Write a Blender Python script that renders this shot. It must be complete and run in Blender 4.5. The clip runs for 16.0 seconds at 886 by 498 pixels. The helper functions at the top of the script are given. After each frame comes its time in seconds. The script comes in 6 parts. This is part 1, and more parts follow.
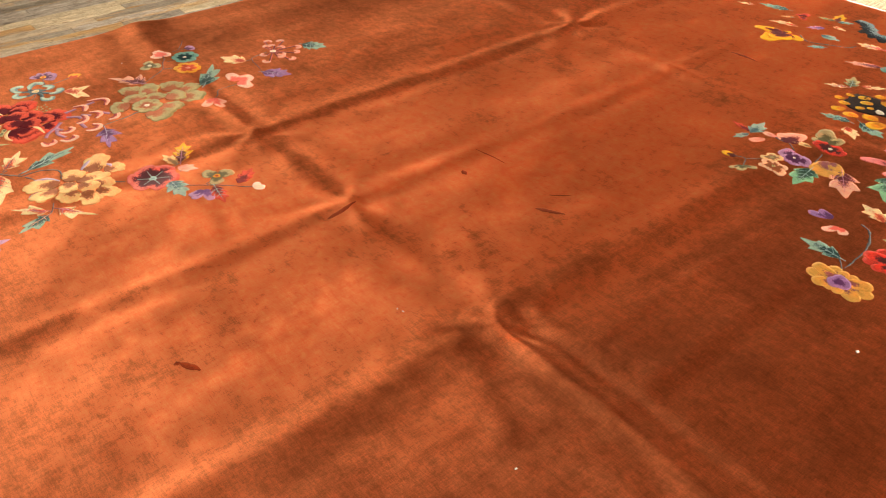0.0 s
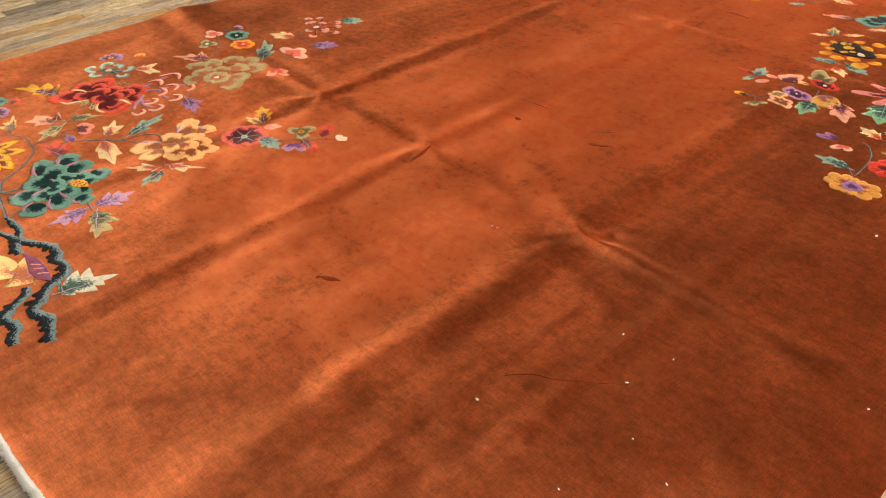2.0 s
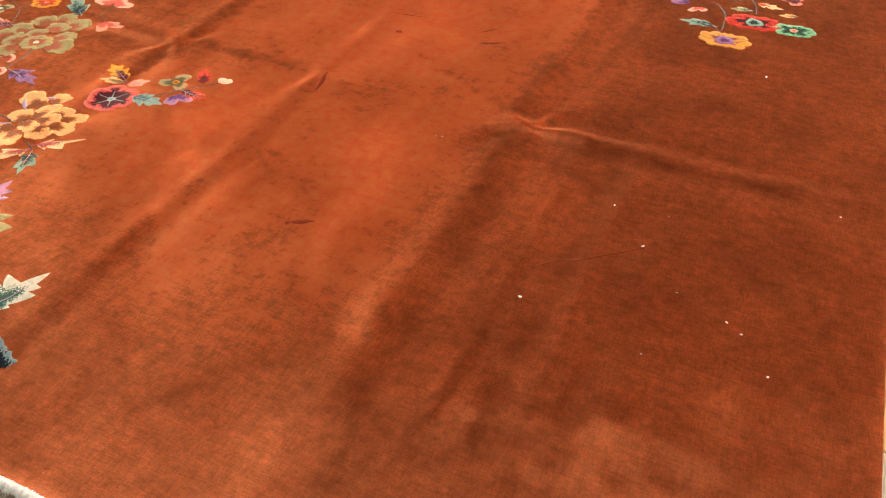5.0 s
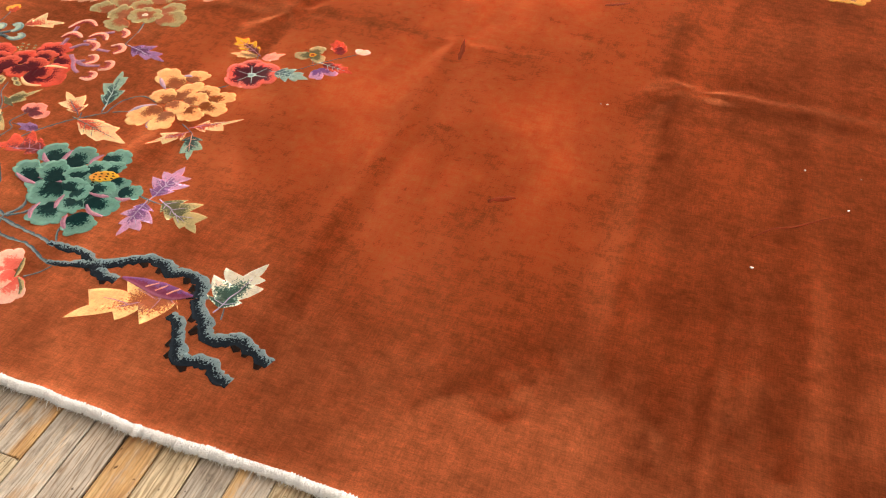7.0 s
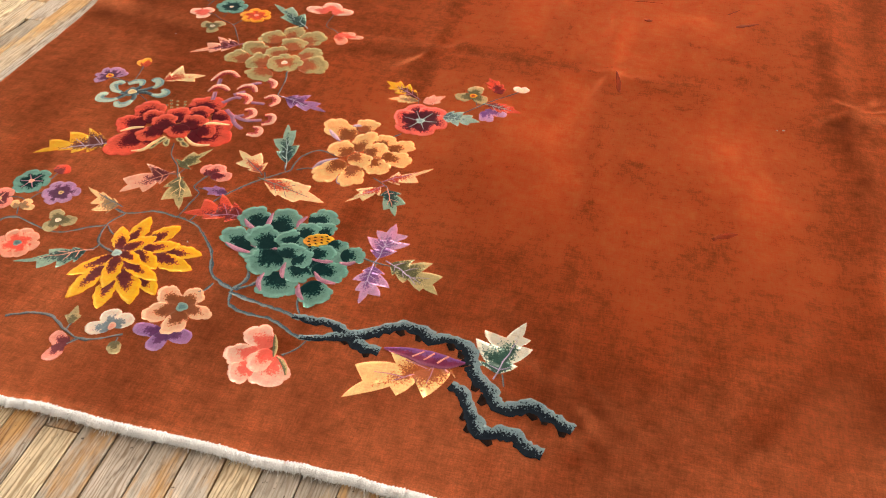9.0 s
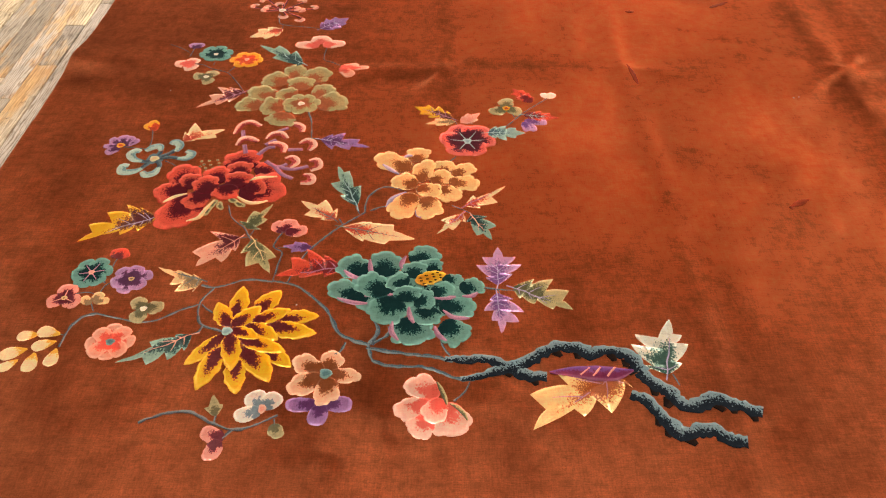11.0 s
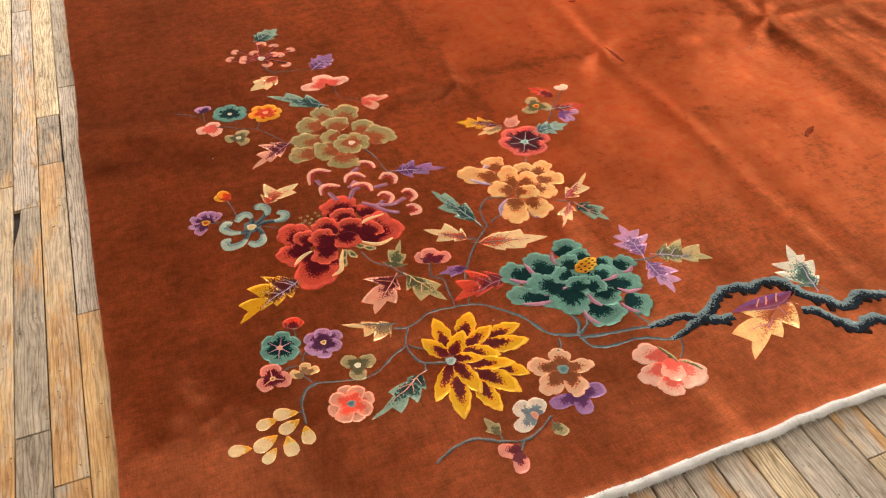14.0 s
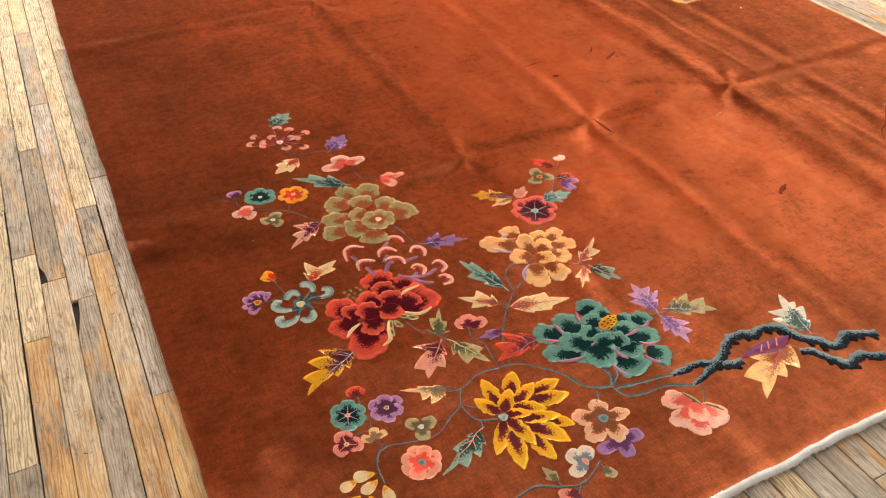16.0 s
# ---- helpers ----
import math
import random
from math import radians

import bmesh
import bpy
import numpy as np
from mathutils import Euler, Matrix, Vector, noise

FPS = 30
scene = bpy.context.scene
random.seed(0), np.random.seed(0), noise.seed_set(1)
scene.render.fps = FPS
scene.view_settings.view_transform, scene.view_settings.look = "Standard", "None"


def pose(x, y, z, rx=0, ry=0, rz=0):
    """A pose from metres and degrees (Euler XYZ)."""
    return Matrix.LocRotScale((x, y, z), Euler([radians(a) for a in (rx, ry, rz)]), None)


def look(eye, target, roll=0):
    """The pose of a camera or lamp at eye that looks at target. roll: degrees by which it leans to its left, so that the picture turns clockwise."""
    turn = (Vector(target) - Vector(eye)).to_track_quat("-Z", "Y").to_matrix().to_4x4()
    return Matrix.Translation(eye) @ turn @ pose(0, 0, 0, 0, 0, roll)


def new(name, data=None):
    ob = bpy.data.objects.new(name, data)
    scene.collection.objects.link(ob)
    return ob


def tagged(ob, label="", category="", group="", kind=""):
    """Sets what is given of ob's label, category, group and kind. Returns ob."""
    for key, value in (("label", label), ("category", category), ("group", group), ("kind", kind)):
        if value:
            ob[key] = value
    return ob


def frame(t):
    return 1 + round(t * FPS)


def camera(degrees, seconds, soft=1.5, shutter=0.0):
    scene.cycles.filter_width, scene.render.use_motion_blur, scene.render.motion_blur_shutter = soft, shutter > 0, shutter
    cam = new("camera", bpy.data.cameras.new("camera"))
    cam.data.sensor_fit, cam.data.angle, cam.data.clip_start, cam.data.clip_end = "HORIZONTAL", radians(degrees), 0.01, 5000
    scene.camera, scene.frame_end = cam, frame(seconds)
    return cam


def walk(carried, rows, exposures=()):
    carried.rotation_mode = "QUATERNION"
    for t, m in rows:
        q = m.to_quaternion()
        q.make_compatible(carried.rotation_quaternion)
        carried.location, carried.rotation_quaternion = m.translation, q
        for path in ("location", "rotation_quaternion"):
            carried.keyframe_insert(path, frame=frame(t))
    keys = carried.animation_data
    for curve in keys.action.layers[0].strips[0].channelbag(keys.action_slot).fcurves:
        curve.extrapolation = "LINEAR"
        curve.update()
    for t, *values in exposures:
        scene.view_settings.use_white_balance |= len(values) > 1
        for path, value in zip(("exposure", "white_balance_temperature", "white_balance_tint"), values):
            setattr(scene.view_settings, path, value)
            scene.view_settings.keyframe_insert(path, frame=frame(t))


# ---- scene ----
cam = camera(57.5, 16.0, soft=1.15)
PATH = [
    (0, (2.679, 0.333, 1.021), (1.448, 1.368, -0.168), 0.7),
    (0.5, (2.665, 0.243, 1.032), (1.443, 1.283, -0.162), 0.5),
    (1, (2.67, 0.142, 1.04), (1.462, 1.197, -0.155), 0.3),
    (1.5, (2.696, 0.011, 1.05), (1.511, 1.092, -0.144), 0.1),
    (2, (2.711, -0.097, 1.049), (1.562, 1.024, -0.144), -0.1),
    (2.5, (2.672, -0.161, 1.028), (1.576, 1.01, -0.166), -0.3),
    (3, (2.59, -0.218, 0.984), (1.571, 1.021, -0.211), -0.3),
    (3.5, (2.535, -0.273, 0.986), (1.614, 1.03, -0.22), -0.3),
    (3.7, (2.511, -0.3, 0.973), (1.631, 1.03, -0.234), -0.3),
    (5.8, (2.185, -0.362, 0.943), (1.666, 1.032, -0.394), 1.0),
    (6, (2.136, -0.376, 0.943), (1.628, 1.013, -0.402), 1.0),
    (6.5, (1.979, -0.452, 0.961), (1.514, 0.934, -0.405), 1.8),
    (7, (1.868, -0.481, 0.957), (1.411, 0.9, -0.416), 1.7),
    (7.5, (1.741, -0.486, 0.957), (1.297, 0.895, -0.42), 1.8),
    (8, (1.616, -0.496, 0.964), (1.185, 0.891, -0.412), 1.6),
    (8.5, (1.495, -0.513, 0.978), (1.102, 0.887, -0.395), 1.5),
    (9, (1.361, -0.554, 0.992), (1.019, 0.867, -0.373), 1.1),
    (9.2, (1.327, -0.564, 0.989), (1.006, 0.866, -0.371), 0.8),
    (11.3, (0.841, -0.573, 0.997), (0.895, 0.903, -0.353), -0.1),
    (11.5, (0.793, -0.569, 0.995), (0.885, 0.905, -0.354), 0.0),
    (12, (0.673, -0.536, 0.976), (0.859, 0.931, -0.372), -0.1),
    (12.5, (0.553, -0.491, 0.985), (0.836, 0.961, -0.361), -0.2),
    (13, (0.459, -0.478, 1.009), (0.839, 0.951, -0.337), -0.4),
    (13.5, (0.323, -0.509, 1.056), (0.791, 0.891, -0.293), -0.5),
    (14, (0.216, -0.515, 1.088), (0.755, 0.857, -0.264), -0.4),
    (14.5, (0.125, -0.501, 1.106), (0.718, 0.851, -0.243), -0.2),
    (15, (0.024, -0.506, 1.153), (0.652, 0.841, -0.184), -0.1),
    (15.5, (-0.004, -0.513, 1.196), (0.656, 0.846, -0.114), 0.1),
    (16, (0.004, -0.525, 1.246), (0.695, 0.856, -0.025), -0.1),
]
EXPOSURES = [(0.0, -0.28, 6750, 7), (3.5, -0.05, 6750, 7), (6.0, 0.26, 6400, 10), (9.0, 0.27, 6400, 11), (12.5, 0.17, 6500, 11), (16.0, 0.04, 6300, 10)]
walk(cam, [(t, look(eye, target, roll)) for t, eye, target, roll in PATH], EXPOSURES)

# ---- light ----
world = bpy.data.worlds.new("daylight")
world.use_nodes = True
scene.world = world
wn = world.node_tree
sky = wn.nodes.new("ShaderNodeTexSky")
sky.sky_type, sky.sun_disc = "NISHITA", False
sky.sun_elevation, sky.sun_rotation = radians(38), radians(20)
wn.links.new(sky.outputs["Color"], wn.nodes["Background"].inputs["Color"])
wn.nodes["Background"].inputs["Strength"].default_value = 0.10


def window_light(name, place, target, width, height, watts):
    """A daylight-coloured area lamp in a wall opening: a window, or the added south fill."""
    data = bpy.data.lights.new(name, "AREA")
    data.shape, data.size, data.size_y, data.energy = "RECTANGLE", width, height, watts
    data.color = (1.0, 0.93, 0.84)
    lamp = new(name, data)
    lamp.matrix_world = look(place, target)
    return lamp


ROOM = dict(x0=-2.8, x1=4.6, y0=-3.2, y1=6.4, h=3.2)
FLOOR_Z = -0.012
NORTH_WINDOWS = [(-1.0, 1.6), (1.2, 1.6), (3.4, 1.6)]
EAST_WINDOWS = [(1.4, 1.6)]
# added fill from the south, with its own wall opening, for cord and near boards
SOUTH_FILL = [(1.2, 1.6)]
for cx, ww in NORTH_WINDOWS:
    window_light("window_light", (cx, ROOM["y1"] + 0.02, 1.75), (cx, 0, 1.0), ww, 1.9, 215)
for cx, ww in SOUTH_FILL:
    window_light("window_light", (cx, ROOM["y0"] - 0.02, 1.75), (cx, 4.0, 1.0), ww, 1.9, 26)
for cy, ww in EAST_WINDOWS:
    window_light("window_light", (ROOM["x1"] + 0.02, cy, 1.75), (0, cy, 1.0), ww, 1.9, 105)


# ---- materials ----
NAP_SIDE = 0.12
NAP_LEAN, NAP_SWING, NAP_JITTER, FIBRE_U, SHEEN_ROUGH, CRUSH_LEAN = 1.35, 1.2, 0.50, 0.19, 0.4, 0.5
def material(name):
    mat = bpy.data.materials.new(name)
    mat.use_nodes = True
    tree = mat.node_tree
    return mat, tree.nodes, tree.links, tree.nodes["Principled BSDF"]


def noise_node(nodes, links, vector, scale, detail=4.0, rough=0.55):
    n = nodes.new("ShaderNodeTexNoise")
    n.inputs["Scale"].default_value, n.inputs["Detail"].default_value, n.inputs["Roughness"].default_value = scale, detail, rough
    links.new(vector, n.inputs["Vector"])
    return n


def ramp_node(nodes, links, source, stops):
    r = nodes.new("ShaderNodeValToRGB")
    e = r.color_ramp.elements
    while len(e) < len(stops):
        e.new(0.5)
    for k, (p, c) in enumerate(stops):
        e[k].position = p
        e[k].color = (*c, 1) if len(c) == 3 else c
    links.new(source, r.inputs["Fac"])
    return r


def maths(nodes, links, op, a, b=None, clamp=False):
    n = nodes.new("ShaderNodeMath")
    n.operation, n.use_clamp = op, clamp
    for k, v in enumerate((a, b)):
        if v is None:
            continue
        if isinstance(v, (int, float)):
            n.inputs[k].default_value = v
        else:
            links.new(v, n.inputs[k])
    return n.outputs[0]


def mix_colour(nodes, links, fac, a, b, blend="MIX"):
    n = nodes.new("ShaderNodeMix")
    n.data_type, n.blend_type = "RGBA", blend
    for sock, v in ((n.inputs[0], fac), (n.inputs[6], a), (n.inputs[7], b)):
        if isinstance(v, (int, float)):
            sock.default_value = v
        elif isinstance(v, tuple):
            sock.default_value = (*v, 1)
        else:
            links.new(v, sock)
    return n.outputs[2]


def stretched(nodes, links, source, scale, turn=0.0):
    m = nodes.new("ShaderNodeMapping")
    m.inputs["Scale"].default_value = scale
    m.inputs["Rotation"].default_value = (0, 0, radians(turn))
    links.new(source, m.inputs["Vector"])
    return m.outputs["Vector"]


def bump_node(nodes, links, height, strength, distance, normal=None):
    b = nodes.new("ShaderNodeBump")
    b.inputs["Strength"].default_value, b.inputs["Distance"].default_value = strength, distance
    links.new(height, b.inputs["Height"])
    if normal is not None:
        links.new(normal, b.inputs["Normal"])
    return b.outputs["Normal"]


def pile_finish(nodes, links, bsdf, colour, sheen=0.5, tint=(1.0, 0.62, 0.42), nap=1.0, shine=None, knots=1.0):
    """Cut wool pile that leans towards the front end of the rug: rough, with a velvet sheen, brushed streaks and fine tufts."""
    geo = nodes.new("ShaderNodeNewGeometry")
    pos = geo.outputs["Position"]
    tufts = noise_node(nodes, links, stretched(nodes, links, pos, (0.8, 1.0, 1.0)), 560, 3, 0.6)
    rows = noise_node(nodes, links, stretched(nodes, links, pos, (0.16, 1.0, 1.0), 2), 430, 2, 0.6)
    columns = noise_node(nodes, links, stretched(nodes, links, pos, (1.0, 0.14, 1.0), 1), 390, 2, 0.6)
    brushed = noise_node(nodes, links, stretched(nodes, links, pos, (1.0, 0.42, 1.0), -6), 4.2, 4, 0.55)
    lay = noise_node(nodes, links, stretched(nodes, links, pos, (1.0, 0.30, 1.0), 4), 2.4, 3, 0.55)
    cross = noise_node(nodes, links, stretched(nodes, links, pos, (0.35, 1.0, 1.0), 0), 3.6, 4, 0.6)
    grain = maths(nodes, links, "ADD", maths(nodes, links, "MULTIPLY", tufts.outputs["Fac"], 0.40), maths(nodes, links, "ADD", maths(nodes, links, "MULTIPLY", rows.outputs["Fac"], 0.32), maths(nodes, links, "MULTIPLY", columns.outputs["Fac"], 0.28)))
    speck = ramp_node(nodes, links, grain, [(0.38, (0.66, 0.65, 0.64)), (0.50, (1.0, 1.0, 1.0)), (0.62, (1.28, 1.28, 1.28))])
    weave = noise_node(nodes, links, stretched(nodes, links, pos, (0.11, 1.0, 1.0), 1), 80, 5, 0.66)
    band = ramp_node(nodes, links, weave.outputs["Fac"], [(0.32, (0.90, 0.895, 0.89)), (0.50, (1.0, 1.0, 1.0)), (0.68, (1.09, 1.09, 1.09))])
    warp = noise_node(nodes, links, stretched(nodes, links, pos, (1.0, 0.09, 1.0), 1), 70, 5, 0.66)
    line = ramp_node(nodes, links, warp.outputs["Fac"], [(0.32, (0.94, 0.935, 0.93)), (0.50, (1.0, 1.0, 1.0)), (0.68, (1.05, 1.05, 1.05))])
    woven = mix_colour(nodes, links, 1.0, mix_colour(nodes, links, 1.0, speck.outputs["Color"], band.outputs["Color"], "MULTIPLY"), line.outputs["Color"], "MULTIPLY")
    colour = mix_colour(nodes, links, knots, colour, woven, "MULTIPLY")
    links.new(colour, bsdf.inputs["Base Color"])
    bsdf.inputs["Roughness"].default_value = 0.95
    bsdf.inputs["Specular IOR Level"].default_value = 0.02
    bsdf.inputs["Sheen Weight"].default_value = sheen
    bsdf.inputs["Sheen Roughness"].default_value = SHEEN_ROUGH
    bsdf.inputs["Sheen Tint"].default_value = (*tint, 1)
    # single fibres that lean along the rug, flatter or steeper in brushed streaks, give the velvet light and dark
    drift = maths(nodes, links, "ADD", maths(nodes, links, "MULTIPLY", lay.outputs["Fac"], 0.9), maths(nodes, links, "ADD", maths(nodes, links, "MULTIPLY", brushed.outputs["Fac"], 0.8), maths(nodes, links, "MULTIPLY", cross.outputs["Fac"], 0.7)))
    jitter = noise_node(nodes, links, pos, 260, 2, 0.7)
    lean = maths(nodes, links, "ADD", maths(nodes, links, "MULTIPLY", maths(nodes, links, "SUBTRACT", drift, 1.2), NAP_SWING), maths(nodes, links, "ADD", NAP_LEAN, maths(nodes, links, "MULTIPLY", maths(nodes, links, "SUBTRACT", tufts.outputs["Fac"], 0.5), NAP_JITTER)))
    crush_shade = nodes.new("ShaderNodeAttribute")
    crush_shade.attribute_name = "crush_shade"
    lean = maths(nodes, links, "ADD", lean, maths(nodes, links, "MULTIPLY", crush_shade.outputs["Fac"], CRUSH_LEAN))
    side = maths(nodes, links, "ADD", maths(nodes, links, "MULTIPLY", maths(nodes, links, "SUBTRACT", brushed.outputs["Fac"], 0.5), 0.8), maths(nodes, links, "MULTIPLY", maths(nodes, links, "SUBTRACT", jitter.outputs["Fac"], 0.5), NAP_JITTER))
    splay = nodes.new("ShaderNodeVectorMath")
    splay.operation = "MULTIPLY"
    splay.inputs[1].default_value = (3.8, 3.8, 1.0)
    links.new(geo.outputs["Normal"], splay.inputs[0])
    raised = nodes.new("ShaderNodeVectorMath")
    raised.operation = "SCALE"
    links.new(splay.outputs[0], raised.inputs[0]), links.new(lean, raised.inputs["Scale"])
    flat = nodes.new("ShaderNodeCombineXYZ")
    links.new(maths(nodes, links, "ADD", side, NAP_SIDE), flat.inputs[0])
    flat.inputs[1].default_value = -1.0
    vec = nodes.new("ShaderNodeVectorMath")
    links.new(raised.outputs[0], vec.inputs[0]), links.new(flat.outputs[0], vec.inputs[1])
    unit = nodes.new("ShaderNodeVectorMath")
    unit.operation = "NORMALIZE"
    links.new(vec.outputs[0], unit.inputs[0])
    fibre = nodes.new("ShaderNodeBsdfHair")
    fibre.component = "Reflection"
    fibre.inputs["RoughnessU"].default_value, fibre.inputs["RoughnessV"].default_value = FIBRE_U, 1.0
    fibre.inputs["Offset"].default_value = 0.0
    mottle = noise_node(nodes, links, pos, 38, 5, 0.68)
    blot = ramp_node(nodes, links, mottle.outputs["Fac"], [(0.30, (0.74, 0.72, 0.70)), (0.50, (1.0, 1.0, 1.0)), (0.70, (1.18, 1.18, 1.18))])
    shine = mix_colour(nodes, links, 1.0, mix_colour(nodes, links, knots, colour if shine is None else shine, woven, "MULTIPLY"), blot.outputs["Color"], "MULTIPLY")
    links.new(shine, fibre.inputs["Color"])
    links.new(unit.outputs[0], fibre.inputs["Tangent"])
    both = nodes.new("ShaderNodeMixShader")
    both.inputs[0].default_value = nap
    links.new(bsdf.outputs[0], both.inputs[1]), links.new(fibre.outputs[0], both.inputs[2])
    out = nodes["Material Output"]
    links.new(both.outputs[0], out.inputs["Surface"])
    links.new(bump_node(nodes, links, grain, 0.5, 0.0022), bsdf.inputs["Normal"])


def ground_wool():
    """Burnt orange wool with uneven dye, old brown stains, and painted shade of folds and nap."""
    mat, nodes, links, bsdf = material("burnt_orange_wool")
    pos = nodes.new("ShaderNodeNewGeometry").outputs["Position"]
    dye = noise_node(nodes, links, stretched(nodes, links, pos, (0.6, 1.6, 1.0)), 3.2, 6, 0.62)
    worn = noise_node(nodes, links, stretched(nodes, links, pos, (1.0, 0.7, 1.0), 20), 5.5, 6, 0.66)
    base = ramp_node(nodes, links, dye.outputs["Fac"], [(0.28, (0.300, 0.0650, 0.0190)), (0.5, (0.39, 0.0870, 0.0265)), (0.74, (0.48, 0.1110, 0.0360))])
    patch = ramp_node(nodes, links, worn.outputs["Fac"], [(0.30, (0.70, 0.67, 0.63)), (0.46, (0.92, 0.91, 0.90)), (0.56, (1.0, 1.0, 1.0)), (0.74, (1.16, 1.19, 1.22))])
    colour = mix_colour(nodes, links, 0.8, base.outputs["Color"], patch.outputs["Color"], "MULTIPLY")
    glow = mix_colour(nodes, links, 0.85, (1.0, 0.292, 0.114), patch.outputs["Color"], "MULTIPLY")
    # fold bands darken the colour: grime together with the folds' painted shade
    fold_dark = nodes.new("ShaderNodeAttribute")
    fold_dark.attribute_name = "crush_shade"
    soil_shade = ramp_node(nodes, links, fold_dark.outputs["Fac"], [(0.0, (1.0, 1.0, 1.0)), (1.0, (0.54, 0.49, 0.43))])
    # the paler panel and the nap's broad shade enter the colour here
    tone_stops = nodes.new("ShaderNodeAttribute")
    tone_stops.attribute_name = "tone_stops"
    panel_and_nap = maths(nodes, links, "POWER", 2.0, tone_stops.outputs["Fac"])
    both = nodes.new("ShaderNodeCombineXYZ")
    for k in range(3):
        links.new(panel_and_nap, both.inputs[k])
    colour = mix_colour(nodes, links, 1.0, colour, soil_shade.outputs["Color"], "MULTIPLY")
    glow = mix_colour(nodes, links, 1.0, glow, soil_shade.outputs["Color"], "MULTIPLY")
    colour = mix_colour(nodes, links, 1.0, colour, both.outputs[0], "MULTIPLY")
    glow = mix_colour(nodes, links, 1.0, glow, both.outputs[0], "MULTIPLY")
    pile_finish(nodes, links, bsdf, colour, 0.18, (1.0, 0.42, 0.16), 0.76, glow, 0.72)
    return mat


def two_tone(name, core, rim, middle=None, edge=0.5, soft=0.30, sheen=0.25, bloom=0.17):
    """Dyed pile that runs from a core colour to a rim colour, hatched together by single knots."""
    mat, nodes, links, bsdf = material(name)
    tone = nodes.new("ShaderNodeAttribute")
    tone.attribute_name = "tone"
    pos = nodes.new("ShaderNodeNewGeometry").outputs["Position"]
    knots = noise_node(nodes, links, stretched(nodes, links, pos, (1.0, 0.8, 1.0)), 330, 2, 0.6)
    cloud = noise_node(nodes, links, pos, 60, 3, 0.5)
    shift = maths(nodes, links, "MULTIPLY", maths(nodes, links, "SUBTRACT", knots.outputs["Fac"], 0.5), 1.5 * soft)
    drift = maths(nodes, links, "MULTIPLY", maths(nodes, links, "SUBTRACT", cloud.outputs["Fac"], 0.5), 0.22)
    value = maths(nodes, links, "ADD", maths(nodes, links, "ADD", tone.outputs["Fac"], shift), drift)
    if middle is None:
        stops = [(max(0.0, edge - 0.10), core), (min(1.0, edge + 0.10), rim)]
    else:
        stops = [(max(0.0, edge - 0.08), core), (edge, middle), (min(1.0, edge + 0.08), rim)]
    r = ramp_node(nodes, links, value, stops)
    colour = mix_colour(nodes, links, 0.25, r.outputs["Color"], ramp_node(nodes, links, cloud.outputs["Fac"], [(0.3, (0.7, 0.68, 0.66)), (0.7, (1.1, 1.1, 1.1))]).outputs["Color"], "MULTIPLY")
    colour = mix_colour(nodes, links, 1.0, colour, (1.14, 1.14, 1.14), "MULTIPLY")
    pale = mix_colour(nodes, links, 1.0, mix_colour(nodes, links, bloom, colour, (0.90, 0.82, 0.74)), (1.46, 1.42, 1.38), "MULTIPLY")
    pile_finish(nodes, links, bsdf, colour, sheen, (0.8, 0.75, 0.7), 0.58, pale, 0.45)
    return mat


